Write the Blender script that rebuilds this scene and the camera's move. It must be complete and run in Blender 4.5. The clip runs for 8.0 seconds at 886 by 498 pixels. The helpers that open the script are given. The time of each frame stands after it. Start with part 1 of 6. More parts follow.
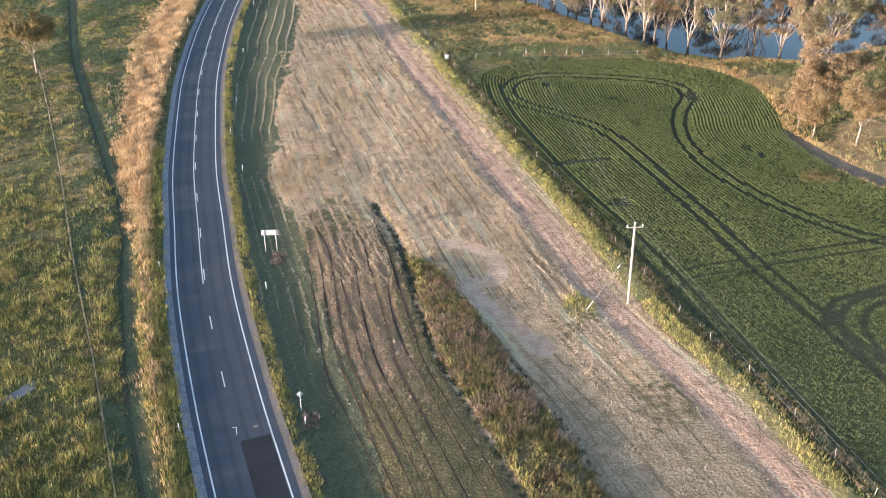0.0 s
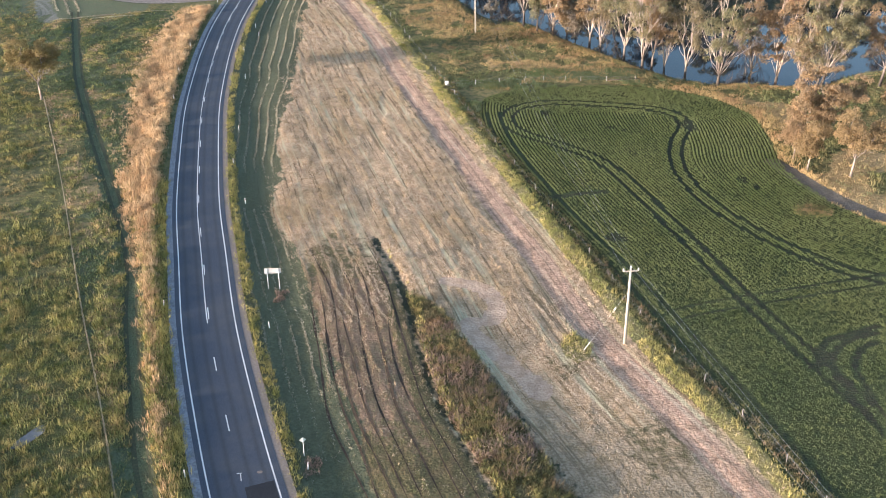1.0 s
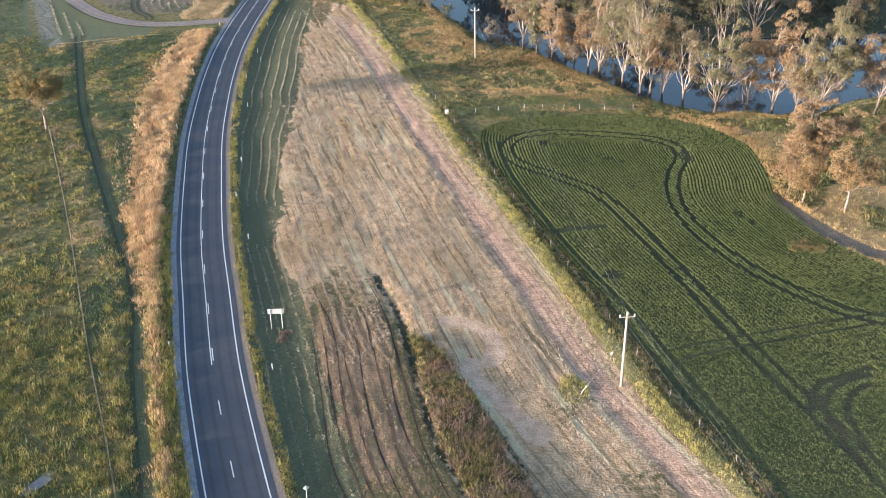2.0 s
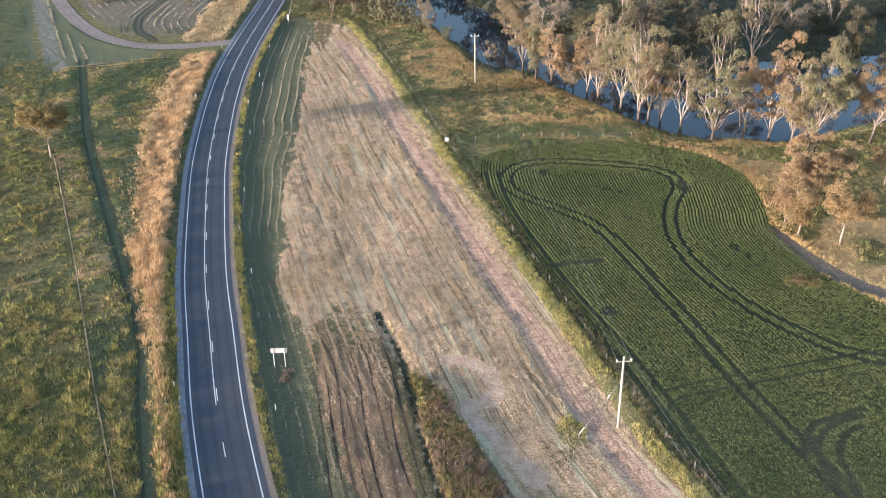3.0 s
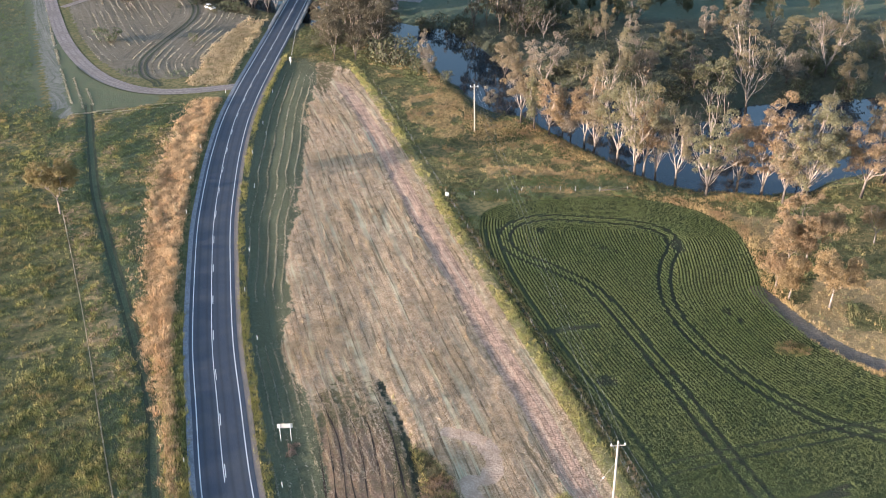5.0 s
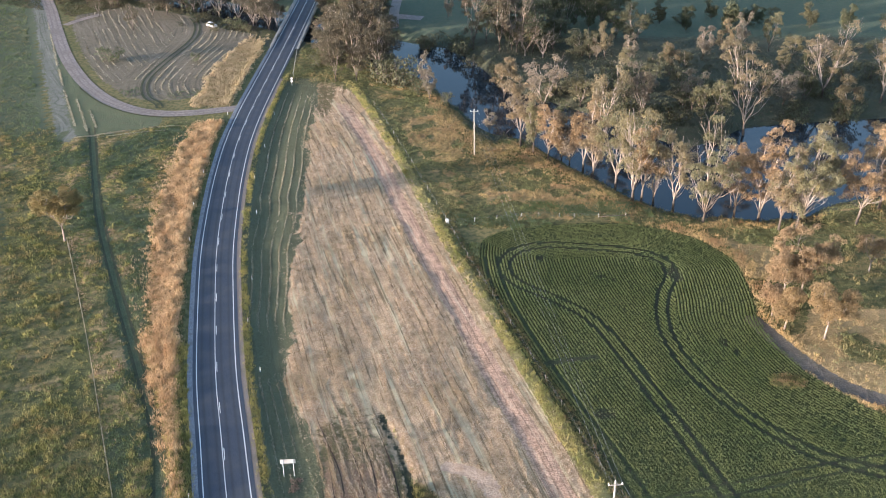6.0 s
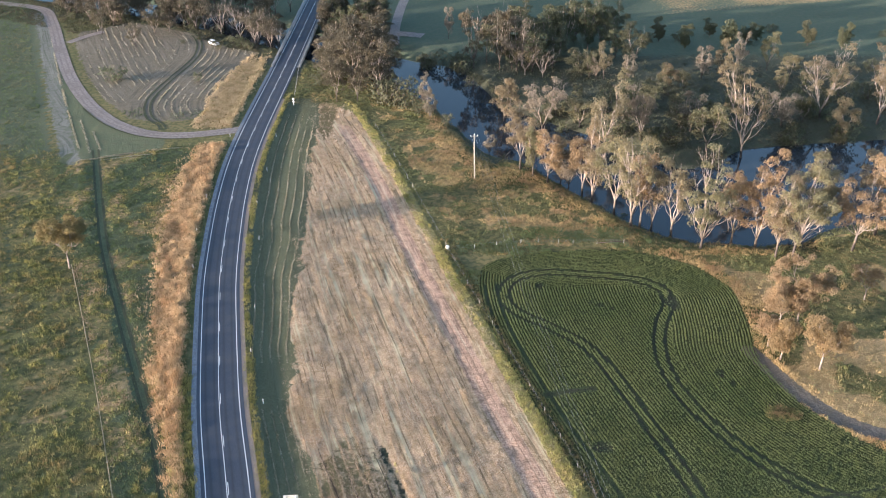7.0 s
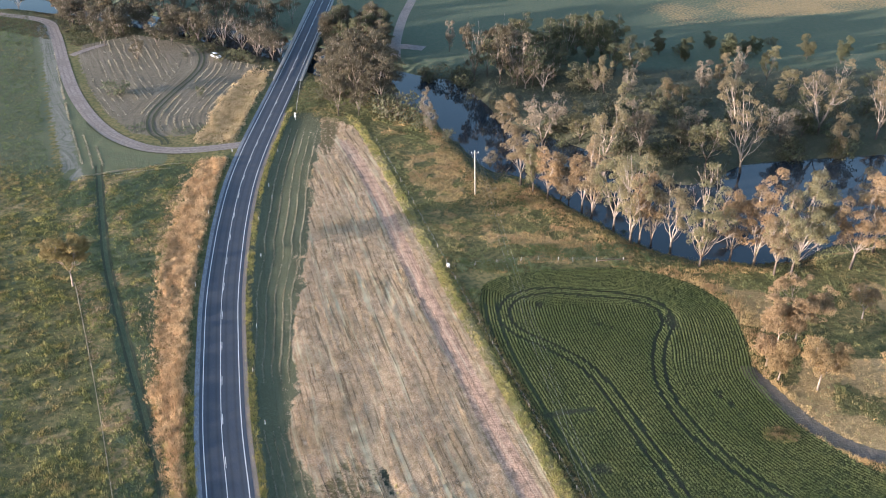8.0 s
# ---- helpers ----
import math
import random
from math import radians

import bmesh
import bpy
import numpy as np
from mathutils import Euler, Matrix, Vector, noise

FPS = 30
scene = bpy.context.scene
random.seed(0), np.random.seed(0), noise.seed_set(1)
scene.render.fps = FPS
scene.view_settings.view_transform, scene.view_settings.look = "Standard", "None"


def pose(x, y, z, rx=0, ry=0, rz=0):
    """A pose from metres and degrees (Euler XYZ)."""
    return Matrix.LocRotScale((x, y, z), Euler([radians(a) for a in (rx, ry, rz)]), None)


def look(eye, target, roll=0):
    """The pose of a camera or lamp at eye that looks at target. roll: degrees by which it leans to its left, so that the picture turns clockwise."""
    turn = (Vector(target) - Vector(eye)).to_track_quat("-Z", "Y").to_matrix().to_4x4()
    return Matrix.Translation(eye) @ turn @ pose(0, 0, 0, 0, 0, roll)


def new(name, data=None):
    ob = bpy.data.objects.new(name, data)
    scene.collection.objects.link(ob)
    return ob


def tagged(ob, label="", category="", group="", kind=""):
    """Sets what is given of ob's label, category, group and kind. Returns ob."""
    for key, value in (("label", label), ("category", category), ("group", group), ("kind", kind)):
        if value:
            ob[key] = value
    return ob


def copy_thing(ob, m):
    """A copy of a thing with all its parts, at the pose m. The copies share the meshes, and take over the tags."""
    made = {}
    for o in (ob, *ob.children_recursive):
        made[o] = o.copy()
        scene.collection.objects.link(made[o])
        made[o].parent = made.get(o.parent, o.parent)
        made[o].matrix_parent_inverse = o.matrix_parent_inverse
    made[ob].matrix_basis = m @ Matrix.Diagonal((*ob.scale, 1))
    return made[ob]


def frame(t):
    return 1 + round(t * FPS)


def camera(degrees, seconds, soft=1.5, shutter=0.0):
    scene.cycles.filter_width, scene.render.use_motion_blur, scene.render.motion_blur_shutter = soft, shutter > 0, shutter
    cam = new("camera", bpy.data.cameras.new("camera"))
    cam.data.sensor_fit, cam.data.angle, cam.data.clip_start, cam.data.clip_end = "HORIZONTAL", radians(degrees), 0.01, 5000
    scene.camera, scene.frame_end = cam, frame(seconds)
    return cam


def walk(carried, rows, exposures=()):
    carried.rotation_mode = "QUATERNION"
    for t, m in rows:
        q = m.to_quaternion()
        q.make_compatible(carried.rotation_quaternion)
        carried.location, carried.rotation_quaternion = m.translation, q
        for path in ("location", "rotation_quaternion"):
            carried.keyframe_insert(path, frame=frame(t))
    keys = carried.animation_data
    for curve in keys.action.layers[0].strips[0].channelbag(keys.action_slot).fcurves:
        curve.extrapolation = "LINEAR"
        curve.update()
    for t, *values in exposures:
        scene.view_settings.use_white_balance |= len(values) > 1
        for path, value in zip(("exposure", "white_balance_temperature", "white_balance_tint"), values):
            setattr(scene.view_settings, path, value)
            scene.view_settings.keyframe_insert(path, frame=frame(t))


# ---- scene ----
cam = camera(50.73, 8.0, soft=1.0)
ROWS = [
    (0.0, 0.13, 0.00, 65.88, -29.80, -0.02),
    (0.5, 0.13, 0.38, 68.84, -29.85, -0.02),
    (1.0, 0.18, 0.72, 71.76, -29.82, -0.01),
    (1.5, 0.18, 1.12, 74.91, -29.80, -0.01),
    (3.0, 0.20, 2.46, 84.28, -29.75, 0.02),
    (3.5, 0.18, 2.90, 87.60, -29.75, 0.01),
    (4.0, 0.13, 3.33, 90.69, -29.73, -0.01),
    (4.5, 0.06, 3.75, 93.76, -29.69, -0.02),
    (6.0, -0.10, 4.90, 103.01, -29.56, -0.04),
    (6.5, -0.12, 5.30, 106.32, -29.55, -0.03),
    (7.0, -0.09, 5.76, 109.58, -29.54, -0.01),
    (7.5, -0.02, 6.07, 112.14, -29.47, 0.03),
    (8.0, 0.03, 6.23, 113.45, -29.37, 0.07),
]
walk(cam, [(t, pose(x, y, z, 90 + pitch, 0, yaw)) for t, x, y, z, pitch, yaw in ROWS],
     exposures=[(0.0, 1.83, 5400, 14), (8.0, 1.82, 5260, 14)])

# ---- light ----
SUN_EL, SUN_X, SUN_Y = 5.9, -0.916, -0.400
world = bpy.data.worlds.new("sky")
scene.world = world
world.use_nodes = True
wn = world.node_tree.nodes
sky = wn.new("ShaderNodeTexSky")
sky.sky_type = "NISHITA"
sky.sun_disc = False
sky.sun_elevation = radians(SUN_EL)
sky.sun_rotation = math.atan2(SUN_X, SUN_Y)
sky.air_density, sky.dust_density, sky.ozone_density = 1.0, 2.0, 1.0
world.node_tree.links.new(sky.outputs[0], wn["Background"].inputs[0])
wn["Background"].inputs[1].default_value = 0.15
sun = new("sun", bpy.data.lights.new("sun", "SUN"))
sun.data.energy, sun.data.angle, sun.data.color = 4.4, radians(0.6), (1.0, 0.78, 0.56)
sun.matrix_world = look((0, 0, 50), (-SUN_X * 50, -SUN_Y * 50, 50 - 50 * math.tan(radians(SUN_EL))))


# ---- small helpers ----
def part(name, mesh, material, parent=None, label=""):
    ob = new(name, mesh)
    if material and not mesh.materials:
        mesh.materials.append(material)
    if parent:
        ob.parent = parent
    return tagged(ob, label)


def from_bm(name, bm, smooth=False):
    me = bpy.data.meshes.new(name)
    bm.to_mesh(me)
    bm.free()
    if smooth:
        for p in me.polygons:
            p.use_smooth = True
    return me


def soup(name, verts, size):
    """A mesh of loose triangles (size 3) or quads (size 4) from an (n, size, 3) array."""
    n = len(verts)
    me = bpy.data.meshes.new(name)
    me.vertices.add(n * size)
    me.vertices.foreach_set("co", np.ascontiguousarray(verts, dtype=np.float32).ravel())
    me.loops.add(n * size)
    me.loops.foreach_set("vertex_index", np.arange(n * size, dtype=np.int32))
    me.polygons.add(n)
    me.polygons.foreach_set("loop_start", np.arange(0, n * size, size, dtype=np.int32))
    me.update(calc_edges=True)
    return me


def grid_mesh(name, co, rows, cols, smooth=True):
    """A mesh of rows x cols vertices given in order."""
    me = bpy.data.meshes.new(name)
    i = np.arange(rows * cols, dtype=np.int32).reshape(rows, cols)
    q = np.stack([i[:-1, :-1], i[:-1, 1:], i[1:, 1:], i[1:, :-1]], -1).reshape(-1, 4)
    me.vertices.add(rows * cols)
    me.vertices.foreach_set("co", np.ascontiguousarray(co, dtype=np.float32).ravel())
    me.loops.add(q.size)
    me.loops.foreach_set("vertex_index", q.ravel())
    me.polygons.add(len(q))
    me.polygons.foreach_set("loop_start", np.arange(0, q.size, 4, dtype=np.int32))
    if smooth:
        me.polygons.foreach_set("use_smooth", np.ones(len(q), dtype=bool))
    me.update(calc_edges=True)
    return me


def box(bm, sx, sy, sz, x=0, y=0, z=0, rot=None, bevel=0.0):
    m = Matrix.Translation((x, y, z)) @ (rot or Matrix()) @ Matrix.Diagonal((sx, sy, sz, 1))
    g = bmesh.ops.create_cube(bm, size=1, matrix=m)
    if bevel:
        edges = list({e for v in g["verts"] for e in v.link_edges})
        bmesh.ops.bevel(bm, geom=edges, offset=bevel, segments=1, affect="EDGES")


def rod(bm, a, b, r0, r1=None, sides=8):
    a, b = Vector(a), Vector(b)
    d = b - a
    m = Matrix.Translation((a + b) / 2) @ d.to_track_quat("Z", "Y").to_matrix().to_4x4()
    bmesh.ops.create_cone(bm, cap_ends=True, segments=sides, radius1=r0, radius2=r0 if r1 is None else r1, depth=d.length, matrix=m)


_tab = np.random.default_rng(5).random((256, 256))


def vn(x, y, size, seed=0):
    """Smooth value noise, 0 to 1, of that cell size."""
    x, y = np.asarray(x) / size + seed * 17.3, np.asarray(y) / size + seed * 9.1
    i, j = np.floor(x).astype(int), np.floor(y).astype(int)
    u, v = x - i, y - j
    u, v = u * u * (3 - 2 * u), v * v * (3 - 2 * v)
    a, b = _tab[i % 256, j % 256], _tab[(i + 1) % 256, j % 256]
    c, d = _tab[i % 256, (j + 1) % 256], _tab[(i + 1) % 256, (j + 1) % 256]
    return (a * (1 - u) + b * u) * (1 - v) + (c * (1 - u) + d * u) * v


def fbm(x, y, size, seed=0):
    return (vn(x, y, size, seed) + 0.5 * vn(x, y, size / 2.1, seed + 1) + 0.25 * vn(x, y, size / 4.3, seed + 2)) / 1.75


def ease(a, b, v):
    t = np.clip((np.asarray(v, dtype=float) - a) / (b - a), 0, 1)
    return t * t * (3 - 2 * t)


def spline(pts, step=1.0):
    """A smooth line through plan points, with a point about every step metres."""
    p = np.array(pts, float)
    p = np.vstack([2 * p[0] - p[1], p, 2 * p[-1] - p[-2]])
    out = []
    for i in range(1, len(p) - 2):
        n = max(2, int(np.hypot(*(p[i + 1] - p[i])) / step))
        t = np.arange(n)[:, None] / n
        out.append(0.5 * (2 * p[i] + (p[i + 1] - p[i - 1]) * t + (2 * p[i - 1] - 5 * p[i] + 4 * p[i + 1] - p[i + 2]) * t**2
                          + (3 * p[i] - p[i - 1] - 3 * p[i + 1] + p[i + 2]) * t**3))
    return np.vstack(out + [p[-2:-1]])


class Line:
    """A plan line that runs steadily north (axis 1) or east (axis 0): off() is the distance to its right (east) or north."""

    def __init__(self, pts, axis=1):
        p = spline(pts, 1.0)
        self.axis, self.s, self.c = axis, p[:, axis], p[:, 1 - axis]
        self.g = np.gradient(self.c, self.s)
        self.pts = p

    def off(self, x, y):
        s, c = (y, x) if self.axis == 1 else (x, y)
        g = np.interp(s, self.s, self.g)
        return (c - np.interp(s, self.s, self.c)) / np.sqrt(1 + g * g)


def dist(pts, x, y):
    """Distance from plan points to an open line, capped at 30 m outside its neighbourhood."""
    x, y = np.asarray(x, float), np.asarray(y, float)
    out = np.full(x.shape, 30.0)
    p = np.asarray(pts)
    near = (x > p[:, 0].min() - 30) & (x < p[:, 0].max() + 30) & (y > p[:, 1].min() - 30) & (y < p[:, 1].max() + 30)
    xs, ys = x[near], y[near]
    best = np.full(xs.shape, 900.0)
    for a, b in zip(p[:-1], p[1:]):
        d = b - a
        t = np.clip(((xs - a[0]) * d[0] + (ys - a[1]) * d[1]) / max(d @ d, 1e-9), 0, 1)
        best = np.minimum(best, (xs - a[0] - t * d[0]) ** 2 + (ys - a[1] - t * d[1]) ** 2)
    out[near] = np.sqrt(best)
    return out


def inside(poly, x, y):
    c = np.zeros(np.shape(x), bool)
    for (x0, y0), (x1, y1) in zip(poly, np.roll(poly, -1, axis=0)):
        if y0 != y1:
            c ^= ((y0 > y) != (y1 > y)) & (x < (x1 - x0) * (y - y0) / (y1 - y0) + x0)
    return c


# ---- the plan ----
ROAD = Line([(20, -40), (4, 10), (-11, 48), (-18.2, 66.7), (-24.2, 83), (-30.9, 103.3), (-36.2, 122.7), (-41.2, 141.8), (-47.0, 169), (-50.4, 187),
             (-53.4, 208), (-55.5, 226), (-57.2, 247), (-57.8, 270), (-57.6, 296), (-57.2, 328), (-56.9, 372), (-56.7, 427), (-56.5, 520), (-56, 700)])
GOLD_W = Line([(-7, 10), (-27.5, 66.7), (-35.9, 93), (-42.8, 113.6), (-50, 131), (-58.5, 158), (-66.5, 191), (-71, 225), (-72.8, 262), (-74, 285), (-75, 300), (-73, 330), (-72, 400)])
DRAIN = Line([(-5, 10), (-28.2, 66.7), (-34.3, 82.2), (-42.1, 106), (-47.4, 124), (-57.0, 146), (-70, 175), (-80.8, 200), (-89, 222), (-98.2, 248), (-106, 270)])
STOCK_PATH = Line([(-16, 30), (-31.6, 66.7), (-40.8, 88.5), (-51.2, 112), (-66.7, 148.7), (-85, 189.8), (-100, 222), (-111, 248)])
TRACK = Line([(50, 30), (34.6, 69), (29.5, 82.2), (24.1, 94.3), (19.5, 106), (14.5, 123.5), (9, 141), (3.5, 160), (-1.9, 178), (-9, 203), (-16, 230), (-24, 256), (-34, 285)])
FENCE = Line([(52, 30), (39.0, 69), (34.4, 83.2), (28.6, 96.7), (25.6, 106), (20.0, 126), (13.5, 148.5), (8.3, 166), (3.2, 183), (-2.8, 205), (-12.5, 240), (-25, 282), (-32, 300)])
CROP_W = Line([(60, 20), (40.4, 66.6), (36.2, 80.3), (30.9, 98.6), (25.8, 115.2), (19.0, 134), (12, 157), (9, 171), (8, 182), (8.4, 189)])
GULLY = Line([(16, 45), (7.2, 69), (3, 80.3), (-0.8, 90.8), (-3.5, 103.3), (-4.8, 110.5), (-6.7, 118.5), (-10.7, 129.3), (-12.5, 134)])
RIVER = Line([(-320, 480), (-195, 448), (-120, 412), (-66, 378), (-22, 340), (-5, 324), (5, 308), (17, 284), (28, 270), (41, 254), (57, 236), (69, 229), (82, 232), (103, 242), (150, 251), (230, 264)], axis=0)
RIVER_W = ((-320, 18), (-120, 12), (-60, 18), (-20, 19), (-5, 20), (5, 20), (17, 19), (28, 21), (41, 27), (57, 32), (69, 37), (82, 41), (103, 43), (150, 40), (230, 36))
DRIVE = spline([(-61.4, 273.6), (-65, 272.3), (-70.5, 270.6), (-76, 269.3), (-84, 268.9), (-93.5, 272), (-105, 281.3), (-117.6, 298), (-131.6, 322.5), (-146.5, 354.5), (-163, 391.5), (-175, 411), (-200, 422)])
NORTH_TRACK = spline([(-19, 361), (-19.5, 385), (-18, 418), (-15, 447), (-8, 520)])
DRIVE_LINE = Line([(-84, 256), (-93.5, 272), (-105, 281.3), (-117.6, 298), (-131.6, 322.5), (-146.5, 354.5), (-163, 391.5), (-175, 411)])
RUT_LINE = Line([(-84, 264), (-87, 276), (-92.6, 283), (-96.2, 293), (-97.1, 303), (-95.9, 317), (-92.9, 338), (-92.8, 351), (-95.9, 365), (-103.9, 380)])
CROP_EDGE = np.vstack([CROP_W.pts[CROP_W.pts[:, 1] > 25][:-1],
                       spline([(8.4, 189), (11, 193), (17, 195.8), (29, 198.2), (42.3, 198.2), (54.7, 193.5), (61.9, 185), (64, 177.8), (63.3, 165), (62.3, 155.5),
                               (65.1, 143.4), (69.7, 135.5), (76.6, 128.3), (95, 118), (130, 104)]), [(130, 25)]])
RISE, WATER = 0.3, -3.0


def river_off(x, y):
    p = np.array(RIVER_W)
    return np.abs(RIVER.off(x, y)) - np.interp(x, p[:, 0], p[:, 1]) / 2


def height(x, y):
    x, y = np.asarray(x, float), np.asarray(y, float)
    r = ROAD.off(x, y)
    z = 0.35 * (fbm(x, y, 25, 3) - 0.5) + 0.16 * (fbm(x, y, 4, 7) - 0.5)
    near = ease(430, 300, y)
    z = z - 0.28 * np.exp(-((r - 10.5) / 3.6) ** 2) * ease(310, 285, y)
    z = z + 0.4 * np.exp(-((r + 8.0) / 2.0) ** 2) * near
    z = z - 0.24 * np.exp(-(DRAIN.off(x, y) / 1.7) ** 2) * ease(262, 245, y)
    z = z + 0.15 * np.exp(-((DRAIN.off(x, y) + 4) / 2.5) ** 2) * ease(262, 245, y)
    g = GULLY.off(x, y)
    z = z - 0.30 * np.exp(-((g + 1.0 * (vn(x, y, 3, 61) - 0.5)) / 0.9) ** 2) * ease(134, 122, y) * (0.45 + 0.55 * ease(80, 104, y)) * (0.5 + 0.8 * vn(x, y, 3, 60))
    for k in range(-9, 1):
        o = g + 2.1 - 1.6 * k - 1.1 * (vn(x, y, 14, 30 + k) - 0.5) - 0.4 * math.sin(5.1 * k)
        top = 122 + 11 * math.sin(2.3 * k + 1)
        fade = ease(top + 5, top - 6, y) * (0.45 + 0.55 * ease(70, 94 + 3 * math.sin(k), y)) * (0.35 + 0.9 * vn(x, y, 5, 50 + k))
        z = z - 0.07 * np.exp(-(o / 0.33) ** 2) * fade + 0.04 * np.exp(-((o - 0.7) / 0.4) ** 2) * fade
    z = z + 0.35 * np.exp(-((g - 5) / 2.5) ** 2) * ease(114, 108, y)
    t = TRACK.off(x, y)
    z = z - 0.13 * np.exp(-((t + 1.0) / 1.1) ** 2) * ease(280, 260, y)
    f = FENCE.off(x, y)
    z = z + 0.15 * np.exp(-(f / 1.3) ** 2) - 0.12 * np.exp(-((f - 3) / 1.2) ** 2) * ease(190, 180, y)
    lane = np.minimum(dist(DRIVE[::5], x, y), dist(NORTH_TRACK[::8], x, y))
    z = z * (1 - ease(6.0, 3.4, lane))
    flat = ease(6.8, 5.2, np.abs(r))
    z = z * (1 - flat) + (RISE - 0.16) * flat
    d = river_off(x, y)
    bank = ease(13, -3, d)
    z = z * (1 - bank) - 4.6 * bank
    hills = ease(700, 2600, np.hypot(x, y - 200))
    return z + 90 * hills * fbm(x, y, 900, 11)


# ---- materials ----
class Nodes:
    def __init__(self, name):
        self.mat = bpy.data.materials.new(name)
        self.mat.use_nodes = True
        self.t = self.mat.node_tree
        self.bsdf = self.t.nodes["Principled BSDF"]
        self.bsdf.inputs["Specular IOR Level"].default_value = 0.25
        self.co = self.node("ShaderNodeTexCoord").outputs["Object"]

    def node(self, kind):
        return self.t.nodes.new(kind)

    def put(self, value, socket):
        if isinstance(value, bpy.types.NodeSocket):
            self.t.links.new(value, socket)
        elif isinstance(value, tuple) and len(value) == 3 and socket.type == "RGBA":
            socket.default_value = (*value, 1)
        else:
            socket.default_value = value

    def noise(self, scale, detail=3.0, rough=0.55, warp=0.0, co=None):
        n = self.node("ShaderNodeTexNoise")
        n.inputs["Scale"].default_value, n.inputs["Detail"].default_value = scale, detail
        n.inputs["Roughness"].default_value, n.inputs["Distortion"].default_value = rough, warp
        self.put(co or self.co, n.inputs["Vector"])
        return n.outputs["Fac"]

    def math(self, op, a, b=0.0, clamp=False):
        n = self.node("ShaderNodeMath")
        n.operation, n.use_clamp = op, clamp
        self.put(a, n.inputs[0])
        self.put(b, n.inputs[1])
        return n.outputs[0]

    def step(self, v, a, b):
        n = self.node("ShaderNodeMapRange")
        n.interpolation_type = "SMOOTHSTEP"
        self.put(v, n.inputs["Value"])
        n.inputs["From Min"].default_value, n.inputs["From Max"].default_value = a, b
        return n.outputs["Result"]

    def mix(self, fac, a, b):
        n = self.node("ShaderNodeMix")
        n.data_type = "RGBA"
        self.put(fac, n.inputs["Factor"])
        self.put(a, n.inputs["A"])
        self.put(b, n.inputs["B"])
        return n.outputs["Result"]

    def streak(self, attr, pitch, run=0.035, detail=4.0):
        """Noise drawn out along the line from which attr is the distance."""
        sep, com = self.node("ShaderNodeSeparateXYZ"), self.node("ShaderNodeCombineXYZ")
        self.put(self.co, sep.inputs[0])
        self.put(self.math("DIVIDE", self.attr(attr), pitch), com.inputs[0])
        self.put(self.math("MULTIPLY", sep.outputs[1], run), com.inputs[1])
        return self.noise(1.0, detail, 0.6, 0.3, com.outputs[0])

    def attr(self, name):
        n = self.node("ShaderNodeAttribute")
        n.attribute_name = name
        return n.outputs["Fac"]

    def island(self):
        return self.node("ShaderNodeNewGeometry").outputs["Random Per Island"]

    def random(self):
        return self.node("ShaderNodeObjectInfo").outputs["Random"]

    def bump(self, h, strength, dist=0.05):
        n = self.node("ShaderNodeBump")
        n.inputs["Strength"].default_value, n.inputs["Distance"].default_value = strength, dist
        self.put(h, n.inputs["Height"])
        self.t.links.new(n.outputs[0], self.bsdf.inputs["Normal"])

    def done(self, colour, rough=0.9, metal=0.0):
        self.put(colour, self.bsdf.inputs["Base Color"])
        self.put(rough, self.bsdf.inputs["Roughness"])
        self.bsdf.inputs["Metallic"].default_value = metal
        return self.mat


def worn(name, a, b, scale, rough=0.85, bump=0.3, metal=0.0, big=0.15, c=None):
    """Two tones in fine grain, and a third in wide stains."""
    n = Nodes(name)
    fine = n.noise(scale, 4)
    col = n.mix(n.step(fine, 0.35, 0.65), a, b)
    col = n.mix(n.math("MULTIPLY", n.step(n.noise(big, 3), 0.45, 0.75), 0.6), col, c or tuple(0.6 * v for v in a))
    n.bump(fine, bump, 0.03)
    return n.done(col, rough, metal)


def blades_mat(name, a, b, c, patch=0.12, clump=None, scale=0.8):
    """Grass: tone by clump and a little by blade, by wide patches and, where given, by darker clumps."""
    n = Nodes(name)
    col = n.mix(n.math("ADD", n.math("MULTIPLY", n.island(), 0.4), n.math("MULTIPLY", n.step(n.noise(1.6, 2), 0.35, 0.65), 0.6)), a, b)
    col = n.mix(n.step(n.noise(patch, 3), 0.42, 0.64), col, c)
    if clump:
        col = n.mix(n.math("MULTIPLY", n.step(n.noise(scale, 2), 0.56, 0.40), 0.85), col, clump)
    return n.done(col, 0.75)


def leaf_mat(name, a, b, c):
    n = Nodes(name)
    col = n.mix(n.island(), a, b)
    col = n.mix(n.math("MULTIPLY", n.random(), 0.75), col, c)
    other = n.math("FRACT", n.math("MULTIPLY", n.random(), 17.3))
    col = n.mix(n.math("MULTIPLY", other, 0.45), col, tuple(0.5 * v for v in a))
    n.done(col, 0.6)
    thin, both = n.node("ShaderNodeBsdfTranslucent"), n.node("ShaderNodeMixShader")
    n.put(col, thin.inputs["Color"])
    both.inputs[0].default_value = 0.42
    n.t.links.new(n.bsdf.outputs[0], both.inputs[1])
    n.t.links.new(thin.outputs[0], both.inputs[2])
    n.t.links.new(both.outputs[0], n.t.nodes["Material Output"].inputs[0])
    return n.mat


